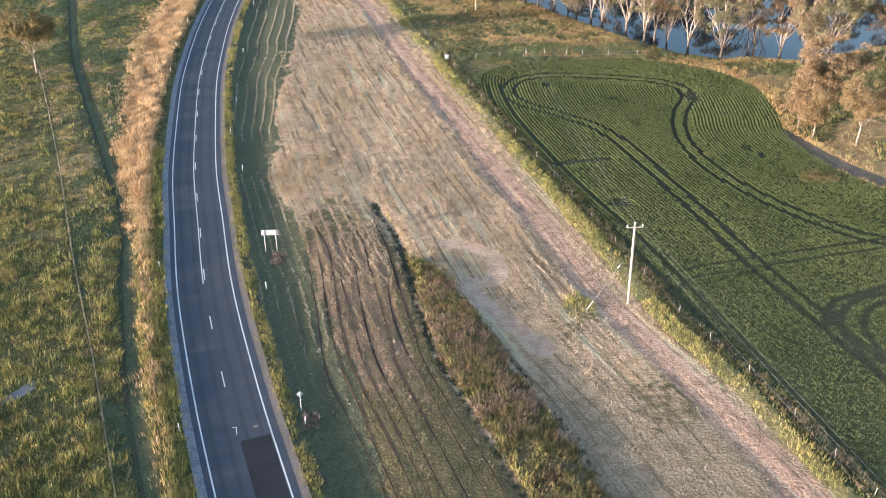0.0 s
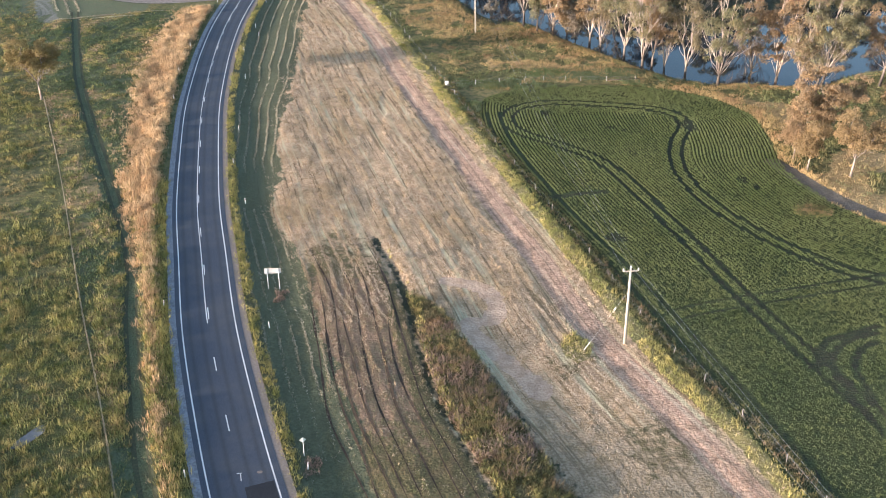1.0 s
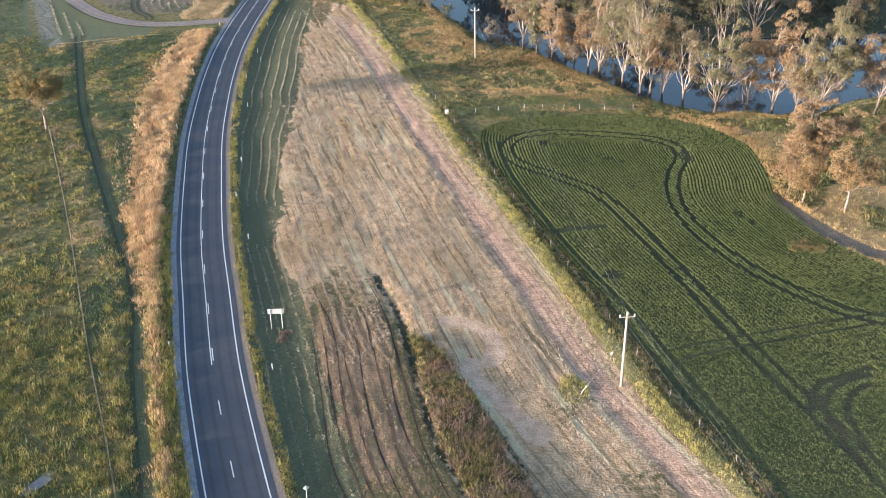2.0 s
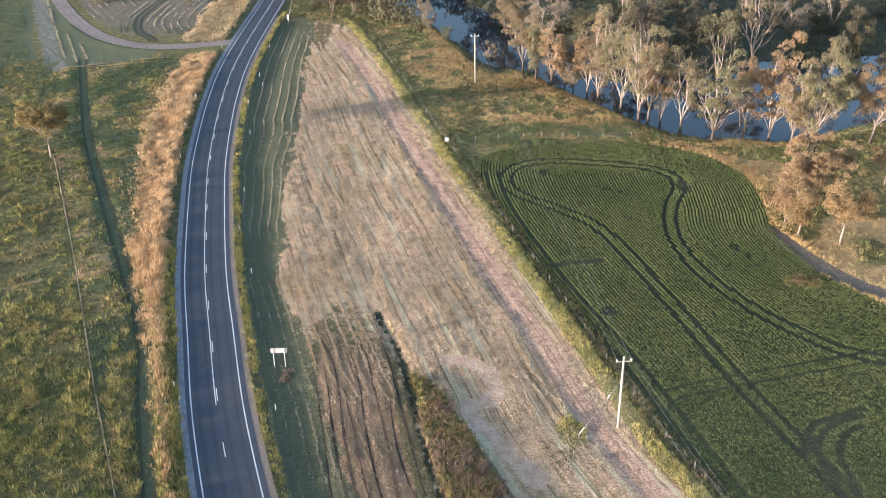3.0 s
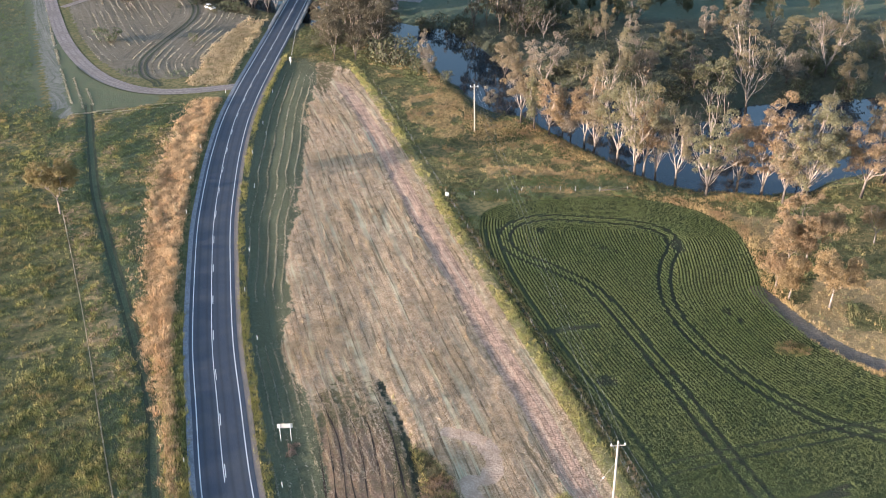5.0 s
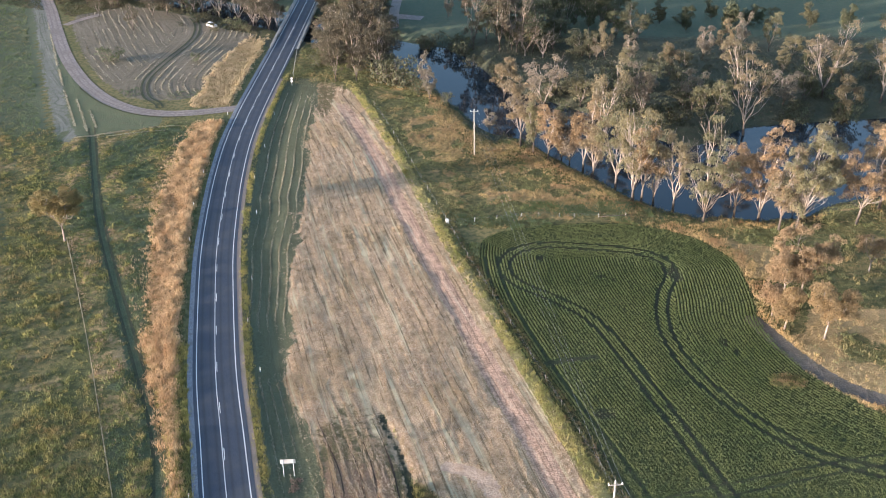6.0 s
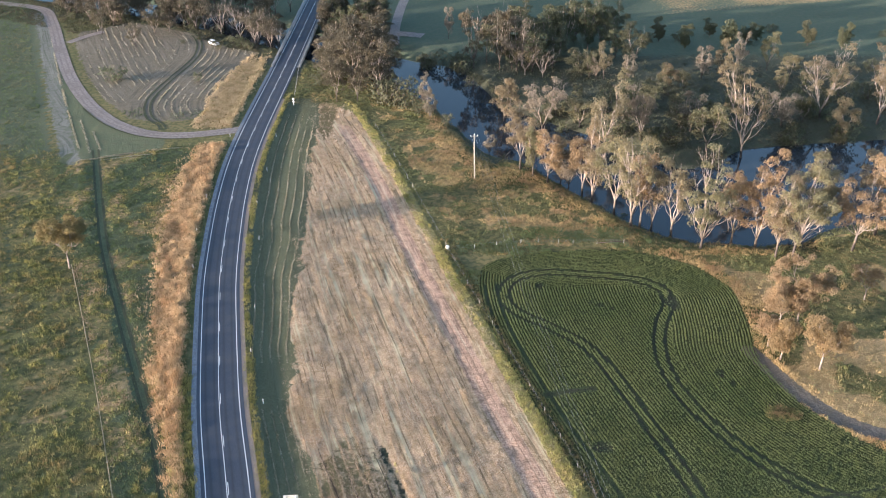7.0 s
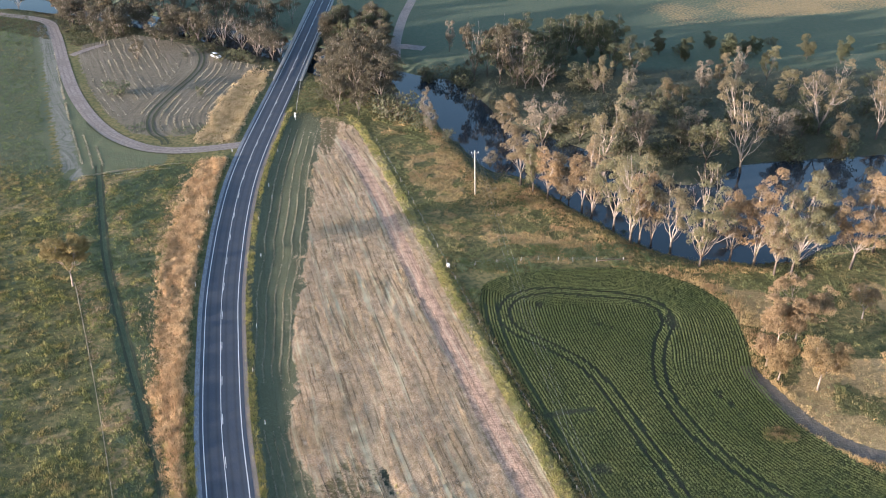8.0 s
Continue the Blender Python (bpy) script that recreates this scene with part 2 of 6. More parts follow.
ASPHALT = Nodes("asphalt")
_u = ASPHALT.attr("across")
_grain = ASPHALT.noise(9.0, 5)
_c = ASPHALT.mix(ASPHALT.step(_grain, 0.3, 0.7), (0.046, 0.054, 0.072), (0.075, 0.086, 0.111))
_c = ASPHALT.mix(ASPHALT.math("MULTIPLY", ASPHALT.step(ASPHALT.noise(0.25, 4), 0.4, 0.7), 0.45), _c, (0.10, 0.10, 0.102))
_wheel = ASPHALT.math("ABSOLUTE", ASPHALT.math("SUBTRACT", ASPHALT.math("ABSOLUTE", _u), 1.75))
_wheel = ASPHALT.math("ABSOLUTE", ASPHALT.math("SUBTRACT", _wheel, 0.8))
_c = ASPHALT.mix(ASPHALT.math("MULTIPLY", ASPHALT.step(_wheel, 0.45, 0.0), 0.4), _c, (0.036, 0.036, 0.04))
ASPHALT.bump(_grain, 0.3, 0.02)
ASPHALT.done(_c, 0.72)
ASPHALT = ASPHALT.mat
TAR_PATCH = worn("new_asphalt", (0.022, 0.022, 0.025), (0.04, 0.04, 0.043), 12, 0.65, 0.3)
PAINT = worn("road_paint", (0.62, 0.62, 0.60), (0.78, 0.78, 0.76), 6, 0.6, 0.1, c=(0.4, 0.4, 0.39))
GRAVEL = worn("shoulder_gravel", (0.165, 0.175, 0.195), (0.285, 0.295, 0.315), 4.5, 0.95, 0.4, big=0.6, c=(0.13, 0.125, 0.115))
RED_EDGE = worn("red_gravel", (0.19, 0.155, 0.13), (0.26, 0.215, 0.185), 4, 0.95, 0.5, c=(0.13, 0.115, 0.08))
DIRT_ROAD = worn("dirt_road", (0.235, 0.195, 0.17), (0.335, 0.285, 0.255), 1.2, 0.95, 0.5, big=0.12, c=(0.18, 0.15, 0.125))
PATH = worn("stock_path", (0.36, 0.285, 0.165), (0.50, 0.40, 0.25), 1.5, 0.95, 0.5, big=0.3, c=(0.14, 0.14, 0.06))
RUT = worn("rut_soil", (0.055, 0.060, 0.034), (0.09, 0.09, 0.05), 3, 0.95, 0.5, c=(0.07, 0.085, 0.035))
WHITE = worn("white_paint", (0.72, 0.72, 0.70), (0.82, 0.82, 0.80), 8, 0.5, 0.1, c=(0.6, 0.59, 0.56))
STEEL = worn("galvanised_steel", (0.45, 0.46, 0.47), (0.58, 0.59, 0.60), 10, 0.45, 0.1, metal=0.7)
SIGN_BACK = worn("sign_back", (0.50, 0.50, 0.49), (0.60, 0.60, 0.59), 6, 0.5, 0.05)
POLE_WOOD = worn("pole_timber", (0.36, 0.32, 0.27), (0.50, 0.46, 0.40), 7, 0.85, 0.5, c=(0.3, 0.27, 0.23))
CONCRETE = worn("concrete", (0.30, 0.30, 0.29), (0.42, 0.42, 0.40), 3, 0.85, 0.3)
WIRE = worn("wire", (0.35, 0.35, 0.36), (0.5, 0.5, 0.5), 5, 0.5, 0.0, metal=0.6)
CERAMIC = worn("insulator", (0.7, 0.7, 0.68), (0.8, 0.8, 0.78), 5, 0.25, 0.0)
RED_REFLECTOR = worn("red_reflector", (0.45, 0.03, 0.02), (0.5, 0.04, 0.03), 5, 0.3, 0.0)
RUBBER = worn("rubber", (0.02, 0.02, 0.02), (0.035, 0.035, 0.035), 9, 0.8, 0.1)
CAR_PAINT = worn("car_paint", (0.75, 0.76, 0.77), (0.8, 0.8, 0.81), 2, 0.25, 0.0, c=(0.68, 0.67, 0.65))
GLASS_DARK = worn("tinted_glass", (0.015, 0.018, 0.02), (0.03, 0.033, 0.036), 2, 0.08, 0.0)
WEED = worn("dead_weed", (0.24, 0.17, 0.125), (0.36, 0.27, 0.21), 4, 0.9, 0.4)
BARK = Nodes("gum_bark")
_z = BARK.node("ShaderNodeSeparateXYZ")
BARK.put(BARK.co, _z.inputs[0])
_c = BARK.mix(BARK.step(BARK.noise(1.3, 4), 0.35, 0.65), (0.30, 0.245, 0.20), (0.46, 0.385, 0.325))
_c = BARK.mix(BARK.math("MULTIPLY", BARK.step(BARK.noise(0.35, 3), 0.45, 0.75), 0.6), _c, (0.24, 0.19, 0.155))
# darker over the lowest metres, with an uneven upper edge
_c = BARK.mix(BARK.step(BARK.math("ADD", _z.outputs[2], BARK.math("MULTIPLY", BARK.noise(0.9, 2), 3.0)), 8.2, 3.0), _c, (0.085, 0.068, 0.056))
BARK.bump(BARK.noise(1.3, 4), 0.3, 0.03)
BARK.done(_c, 0.8)
BARK = BARK.mat
DARK_BARK = worn("rough_bark", (0.10, 0.08, 0.065), (0.2, 0.17, 0.14), 3, 0.9, 0.6)
LEAF = leaf_mat("gum_leaves", (0.202, 0.178, 0.110), (0.343, 0.291, 0.177), (0.334, 0.248, 0.154))
LEAF_BROWN = leaf_mat("brown_leaves", (0.185, 0.166, 0.120), (0.331, 0.286, 0.207), (0.298, 0.243, 0.183))
LEAF_GREY = leaf_mat("grey_brown_leaves", (0.110, 0.099, 0.065), (0.194, 0.171, 0.115), (0.156, 0.130, 0.088))
LEAF_GOLD = leaf_mat("golden_leaves", (0.29, 0.212, 0.106), (0.46, 0.34, 0.182), (0.40, 0.285, 0.15))
LEAF_DARK = leaf_mat("dark_leaves", (0.098, 0.111, 0.062), (0.182, 0.191, 0.107), (0.176, 0.156, 0.094))
LEAF_ROSE = leaf_mat("rosy_gold_leaves", (0.30, 0.215, 0.122), (0.475, 0.35, 0.208), (0.40, 0.28, 0.16))
LEAF_OLIVE = leaf_mat("olive_leaves", (0.192, 0.184, 0.102), (0.333, 0.309, 0.172), (0.291, 0.246, 0.141))
LONE_LEAF = blades_mat("lone_tree_leaves", (0.17, 0.14, 0.055), (0.28, 0.225, 0.09), (0.25, 0.185, 0.078), 0.5)
WHITE_BARK = worn("white_limb_bark", (0.235, 0.19, 0.155), (0.36, 0.30, 0.255), 1.2, 0.8, 0.3, big=0.4, c=(0.15, 0.115, 0.09))
CROP_LEAF = blades_mat("crop_leaves", (0.129, 0.151, 0.057), (0.162, 0.183, 0.071), (0.110, 0.136, 0.047), 0.05)
GOLD_GRASS = blades_mat("golden_grass", (0.585, 0.415, 0.225), (0.72, 0.545, 0.335), (0.52, 0.35, 0.19), 0.22, (0.43, 0.31, 0.18), 0.55)
BANK_GOLD = blades_mat("bank_gold_grass", (0.36, 0.26, 0.11), (0.50, 0.37, 0.18), (0.34, 0.22, 0.11), 0.15)
PASTURE = blades_mat("pasture_blades", (0.255, 0.245, 0.072), (0.381, 0.337, 0.111), (0.346, 0.255, 0.104), 0.14, (0.097, 0.118, 0.045), 0.5)
STRAW = blades_mat("straw_stubble", (0.42, 0.325, 0.225), (0.63, 0.515, 0.385), (0.43, 0.335, 0.21), 0.07)
YELLOW_GRASS = blades_mat("yellow_grass", (0.31, 0.275, 0.085), (0.47, 0.40, 0.15), (0.23, 0.235, 0.075), 0.25)
MOWN_BLADES = blades_mat("mown_blades", (0.083, 0.101, 0.052), (0.149, 0.158, 0.086), (0.117, 0.123, 0.061), 0.1)
BANK_GRASS = blades_mat("bank_grass", (0.14, 0.155, 0.058), (0.23, 0.215, 0.09), (0.30, 0.22, 0.10), 0.06, (0.085, 0.105, 0.042), 0.5)
HAY = blades_mat("cut_hay", (0.35, 0.315, 0.225), (0.52, 0.475, 0.36), (0.33, 0.29, 0.20), 0.2)
BLUE_WEEDS = blades_mat("headland_weed_blades", (0.10, 0.125, 0.062), (0.17, 0.195, 0.105), (0.12, 0.15, 0.06), 0.2)
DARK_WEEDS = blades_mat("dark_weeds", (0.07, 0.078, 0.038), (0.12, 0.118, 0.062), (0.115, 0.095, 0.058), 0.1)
SEDGE = blades_mat("sedge_blades", (0.10, 0.12, 0.06), (0.17, 0.185, 0.09), (0.15, 0.135, 0.07), 0.2)
FAR_PASTURE = blades_mat("far_pasture_blades", (0.105, 0.15, 0.05), (0.17, 0.205, 0.075), (0.19, 0.16, 0.075), 0.08, (0.08, 0.10, 0.048), 0.4)
NEAR_PASTURE = blades_mat("near_pasture_blades", (0.347, 0.325, 0.101), (0.492, 0.432, 0.154), (0.420, 0.335, 0.135), 0.3, (0.155, 0.179, 0.059), 0.45)
# north bank grass toned down for the tree shade on it
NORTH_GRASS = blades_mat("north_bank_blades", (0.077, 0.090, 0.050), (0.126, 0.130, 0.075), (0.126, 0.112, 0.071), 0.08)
FLAT_DRY = blades_mat("dry_flat_blades", (0.40, 0.315, 0.19), (0.55, 0.44, 0.285), (0.34, 0.28, 0.155), 0.3)
LUSH = blades_mat("lush_pasture", (0.08, 0.115, 0.05), (0.135, 0.17, 0.075), (0.11, 0.13, 0.055), 0.2)
TAN_GRASS = blades_mat("tan_seeding_grass", (0.36, 0.26, 0.165), (0.50, 0.37, 0.25), (0.38, 0.25, 0.17), 0.3)
WEEDS = blades_mat("weeds", (0.15, 0.15, 0.055), (0.26, 0.23, 0.09), (0.27, 0.19, 0.105), 0.3, (0.065, 0.075, 0.034), 0.8)

WATER_MAT = Nodes("river_water")
WATER_MAT.bump(WATER_MAT.noise(1.2, 3), 0.06, 0.05)
WATER_MAT.bsdf.inputs["Specular IOR Level"].default_value = 0.5
WATER_MAT.bsdf.inputs["IOR"].default_value = 1.33
WATER_MAT.done(WATER_MAT.mix(WATER_MAT.noise(0.1), (0.022, 0.030, 0.038), (0.03, 0.036, 0.04)), 0.04)
WATER_MAT = WATER_MAT.mat

# ---- ground ----
GROUND = Nodes("ground_soil_and_grass")
_fine, _mid, _wide = GROUND.noise(3.2, 5), GROUND.noise(0.55, 4), GROUND.noise(0.07, 4)
_edge = GROUND.math("MULTIPLY", GROUND.math("SUBTRACT", GROUND.noise(0.9, 4), 0.5), 0.9)


def layer(under, attr, a, b, c, stripe=None, pitch=3.0, deep=0.5):
    """Lays a kind of ground over what is below it, with a ragged edge."""
    n = GROUND
    col = n.mix(n.step(_fine, 0.36, 0.64), a, b)
    col = n.mix(n.math("MULTIPLY", n.step(_mid, 0.42, 0.68), 0.7), col, c)
    if stripe:
        w = n.math("MULTIPLY", n.step(n.streak(stripe, pitch), 0.50, 0.66), deep)
        col = n.mix(w, col, tuple(min(0.6, 1.18 * v + 0.01) for v in b))
        w = n.math("MULTIPLY", n.step(n.streak(stripe, pitch * 0.45, 0.05), 0.50, 0.36), deep)
        col = n.mix(w, col, tuple(0.6 * v for v in c))
    fac = n.step(n.math("ADD", n.attr(attr), _edge), 0.35, 0.65)
    return n.mix(fac, under, col)


_g = GROUND.mix(GROUND.step(_wide, 0.4, 0.62), (0.14, 0.135, 0.048), (0.195, 0.162, 0.068))
_g = GROUND.mix(GROUND.step(_fine, 0.45, 0.7), _g, (0.19, 0.16, 0.07))
_g = GROUND.mix(GROUND.math("MULTIPLY", GROUND.step(GROUND.noise(0.75, 2), 0.56, 0.40), 0.8), _g, (0.09, 0.092, 0.036))
# river flat: the shade of the bank trees is painted into its dark tones
_g = layer(_g, "shaded_river_flat", (0.066, 0.068, 0.042), (0.105, 0.102, 0.066), (0.07, 0.08, 0.045))
_g = layer(_g, "north_paddock", (0.082, 0.108, 0.066), (0.118, 0.143, 0.09), (0.135, 0.142, 0.092))
_g = layer(_g, "dry", (0.33, 0.235, 0.11), (0.45, 0.32, 0.16), (0.27, 0.20, 0.085))
_g = layer(_g, "meadow", (0.098, 0.118, 0.06), (0.145, 0.155, 0.088), (0.13, 0.128, 0.072))
_g = layer(_g, "pale_strip", (0.155, 0.155, 0.125), (0.225, 0.22, 0.185), (0.13, 0.14, 0.095), "swath_far", 1.6, 0.5)
_g = layer(_g, "mown_far", (0.15, 0.125, 0.085), (0.225, 0.19, 0.138), (0.135, 0.118, 0.075), "swath_far", 2.2, 0.5)
_g = layer(_g, "stubble", (0.40, 0.27, 0.155), (0.62, 0.45, 0.285), (0.27, 0.19, 0.095), "swath", 1.5, 0.8)
_g = layer(_g, "thin_stubble", (0.275, 0.205, 0.125), (0.43, 0.335, 0.225), (0.215, 0.165, 0.09), "swath", 1.5, 0.6)
# green regrowth, and the painted shadow at the stubble's far end
_g = layer(_g, "green_and_shaded", (0.105, 0.093, 0.04), (0.172, 0.14, 0.068), (0.18, 0.13, 0.07), "swath", 1.4, 0.3)
_g = layer(_g, "red_soil", (0.215, 0.138, 0.085), (0.35, 0.235, 0.15), (0.185, 0.135, 0.072))
_g = layer(_g, "mown", (0.088, 0.096, 0.052), (0.135, 0.138, 0.08), (0.10, 0.104, 0.058), "swath_road", 1.9, 0.25)
_g = layer(_g, "pink", (0.36, 0.225, 0.15), (0.60, 0.41, 0.29), (0.22, 0.15, 0.10), "swath", 0.9, 0.5)
_g = layer(_g, "yellow", (0.23, 0.195, 0.075), (0.31, 0.26, 0.11), (0.16, 0.155, 0.06))
_g = layer(_g, "crop", (0.042, 0.052, 0.022), (0.066, 0.077, 0.034), (0.05, 0.065, 0.026))
_g = layer(_g, "bare", (0.47, 0.335, 0.235), (0.60, 0.45, 0.325), (0.38, 0.26, 0.17))
_g = layer(_g, "sedge", (0.085, 0.102, 0.052), (0.13, 0.145, 0.075), (0.105, 0.11, 0.06))
# the east dirt track, toned dark grey to paint the shadow along it
_g = layer(_g, "shaded_track", (0.12, 0.105, 0.09), (0.18, 0.155, 0.13), (0.11, 0.10, 0.07))
# shade painted over the other ground in creases, ruts and hollows
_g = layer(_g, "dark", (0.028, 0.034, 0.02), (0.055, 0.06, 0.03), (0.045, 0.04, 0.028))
GROUND.bump(GROUND.math("ADD", _fine, GROUND.math("MULTIPLY", _mid, 1.5)), 0.8, 0.25)
GROUND.done(_g, 0.95)


def lines(*spans):
    """Coordinates along one axis: (from, to, step) spans joined, then ever wider steps out to 4.5 km."""
    out = [np.arange(a, b, s) for a, b, s in spans]
    out = np.concatenate(out + [[spans[-1][1]]])
    step, lo, hi = spans[0][2], [out[0]], [out[-1]]
    s = step
    while lo[-1] > -4500:
        s *= 1.35
        lo.append(lo[-1] - s)
    s = spans[-1][2]
    while hi[-1] < 4500:
        s *= 1.35
        hi.append(hi[-1] + s)
    return np.concatenate([lo[:0:-1], out, hi[1:]])


gx = lines((-190, -70, 1.5), (-70, -22, 0.7), (-22, 45, 0.52), (45, 80, 0.8), (80, 150, 1.5))
gy = lines((56, 140, 0.55), (140, 215, 0.8), (215, 330, 1.4), (330, 450, 2.0))
X, Y = np.meshgrid(gx, gy)
Z = height(X, Y)
ground_mesh = grid_mesh("ground", np.stack([X, Y, Z], -1).reshape(-1, 3), len(gy), len(gx))
ground = tagged(part("ground", ground_mesh, GROUND.mat), "grass, stubble and soil of farm paddocks beside a river", "ground", kind="structure")


# where each kind of ground and the painted shade lie, 0 to 1
def z_gold(x, y):
    r = ROAD.off(x, y)
    a = ease(-1.4, 2.2, GOLD_W.off(x, y) + 3.2 * (fbm(x, y, 5, 41) - 0.5) + 2.2 * (fbm(x, y, 1.6, 40) - 0.5)) * ease(-6.0, -7.6, r + 1.6 * (fbm(x, y, 2.5, 42) - 0.5)) * ease(264, 260, y)
    a = a * (0.25 + 0.75 * ease(76, 92, y + 5 * (fbm(x, y, 4, 96) - 0.5)))
    a = a * np.where(y < 125, ease(2.7, 1.5, GOLD_W.off(x, y) - 0.12 * np.clip(y - 95, 0, 99)), 1)
    j = 5 * (fbm(x, y, 6, 47) - 0.5)
    b = ease(-1.2, 1.2, x + 77.0 - 0.17 * np.clip(y - 318, 0, 99) + 0.6 * j) * ease(-6.3, -8.6, r + 0.6 * j) * ease(273, 277, y) * ease(350, 338, y + 2 * j)
    return np.maximum(a, 0.9 * b * (0.55 + 0.45 * ease(0.36, 0.55, fbm(x, y, 4, 48))))


def mown_edge(y):
    """How far the mown verge reaches east of the road's middle."""
    return np.interp(y, (60, 71, 80, 100, 122, 131, 144, 150, 167, 183, 203, 225, 248, 268, 300), (11.5, 12, 13.6, 15, 14, 13.5, 12.8, 14, 15.1, 16.5, 18.8, 20, 20, 19.3, 18))


def z_stubble(x, y):
    r = ROAD.off(x, y) - mown_edge(y)
    return ease(-3.2, 2.0, r + 4.5 * (fbm(x, y, 6, 21) - 0.5) + 1.6 * (fbm(x, y, 1.4, 22) - 0.5)) * ease(0.6, -0.6, FENCE.off(x, y)) * ease(302, 290, y + 0.06 * np.clip(r + 2, 0, 40) ** 2 + 4 * (fbm(x, y, 5, 85) - 0.5))


def z_mown(x, y):
    r = ROAD.off(x, y)
    return ease(4.9, 5.6, r) * ease(1.4, -1.6, r - mown_edge(y) + 4.5 * (fbm(x, y, 6, 21) - 0.5) + 1.6 * (fbm(x, y, 1.4, 22) - 0.5)) * ease(304, 298, y)


def weedy_width(x, y):
    return np.interp(y, (50, 67, 80, 96.7, 107.5, 113.6), (7.4, 7.6, 8.1, 7.5, 4.6, 2.0)) + 2 * (fbm(x, y, 4, 44) - 0.5)


def z_weedy(x, y):
    """The wedge of rough growth beside the gully."""
    g = GULLY.off(x, y)
    w = weedy_width(x, y)
    return ease(0.25, 0.7, g) * ease(w, w - 0.7, g) * ease(114, 112.5, y)


def z_green_and_shaded(x, y):
    # the last term paints the shadow over the paddock's far end
    return z_stubble(x, y) * ease(1.0, -1.5, GULLY.off(x, y)) * ease(146, 92, y + 26 * (fbm(x, y, 13, 4) - 0.5)) * 0.95 + 0.5 * z_stubble(x, y) * ease(0.56, 0.72, fbm(x, y, 7, 63)) * ease(150, 100, y) + 0.8 * z_stubble(x, y) * ease(255, 272, y + 12 * (fbm(x, y, 6, 65) - 0.5)) * ease(10, 6, np.abs(ROAD.off(x, y) - 16))


def z_red(x, y):
    g = GULLY.off(x, y)
    return ease(-15, -11, g) * ease(-1.5, -4, g) * ease(124, 112, y) * ease(72, 92, y) * (0.5 + 0.7 * fbm(x, y, 5, 9))


def z_pink(x, y):
    t = TRACK.off(x, y)
    return ease(-2.8, -1.2, t) * ease(2.6, 1.4, t) * ease(285, 270, y)


def z_yellow(x, y):
    return np.clip(ease(1.7, 1.0, np.abs(FENCE.off(x, y) + 0.2)) * ease(300, 285, y) + 0.9 * ease(2.6, 1.8, np.hypot((x - 17.6) * 1.1, (y - 100) * 0.7)), 0, 1)


CROP_SOFT = spline([(8.4, 189), (17, 195.8), (29, 198.2), (42.3, 198.2), (54.7, 193.5), (61.9, 185), (64, 177.8), (63.3, 165), (62.3, 155.5), (65.1, 143.4), (69.7, 135.5), (76.6, 128.3), (95, 118)])
LOOP = spline([(0.7, 116.8), (5.4, 114.4), (7.6, 110), (7.0, 106.5), (3.6, 104.7), (5.7, 100.6), (10.3, 94.3), (12.0, 90.8)], 0.7)
EAST_TRACK = spline([(61.2, 158), (65.1, 147.4), (69, 140), (74, 134.6), (84, 130), (100, 124)])
PALE = np.array([(-107.8, 247), (-135, 311), (-161, 368), (-172, 392), (-166, 392), (-152, 362), (-128, 313), (-112, 286), (-101, 275), (-92, 271), (-84, 268), (-82, 259), (-95, 254)])
STRIP = np.array([(-178, 408), (-157, 361), (-136, 311), (-123, 281), (-111.5, 255), (-106.5, 246.5), (-102, 248), (-111, 267), (-125.5, 300), (-142.5, 341), (-157, 376), (-170, 404)])
MOWN_FAR = np.array([(-143, 361), (-126, 324), (-112, 299), (-99, 283), (-90, 280), (-79, 282), (-75, 300), (-74, 330), (-70, 350), (-89, 360), (-100, 374), (-128, 390), (-146, 376)])


def soft_in(poly, x, y):
    d = dist(np.vstack([poly, poly[:1]]), x, y) + 3 * (fbm(x, y, 6, 33) - 0.5)
    return ease(-1.5, 1.5, np.where(inside(poly, x, y), d, -d))


CROP_TRACKS = [spline(p, 1.0) for p in (
    [(85, 110), (64, 117.4), (57, 122.6), (50.4, 131), (45.2, 142), (43.2, 152), (43.6, 160), (45.6, 168), (48.2, 174), (48.6, 180), (44, 184.7), (34.1, 187.1), (22.6, 188), (15.5, 184.7), (13.2, 178),
     (16, 171.5), (23, 165.5), (30.3, 156.5), (37.3, 134), (43, 112), (48.4, 95), (53, 80), (58, 60)],
    [(29.8, 103.6), (32.5, 107.8), (40.3, 110.5), (48.8, 112.8), (63.8, 116.8), (85, 121)])]

SINGLE_RUTS = [spline(p, 1.0) for p in (
    [(58.9, 104.9), (53.7, 102.7), (51.3, 101.8), (48.9, 99.1), (47.5, 95.5)],
    [(58.2, 103.3), (54.5, 102.0), (52.0, 100.2), (50.0, 97.1), (49.4, 93.4), (49.9, 89.4), (50.6, 84.8)],
    [(57.3, 101.2), (54.8, 99.8), (52.6, 96.5), (52.0, 92.8), (52.3, 88.9)])]


# hollows where the crop failed, painted dark for shade: easting, northing and half widths
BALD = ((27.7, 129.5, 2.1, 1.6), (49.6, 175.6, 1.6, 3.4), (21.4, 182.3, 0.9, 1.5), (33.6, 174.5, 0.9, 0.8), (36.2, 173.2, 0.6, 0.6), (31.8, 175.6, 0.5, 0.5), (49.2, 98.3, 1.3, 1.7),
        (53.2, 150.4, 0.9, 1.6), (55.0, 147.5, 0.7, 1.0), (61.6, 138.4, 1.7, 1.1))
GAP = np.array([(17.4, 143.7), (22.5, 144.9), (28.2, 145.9)])


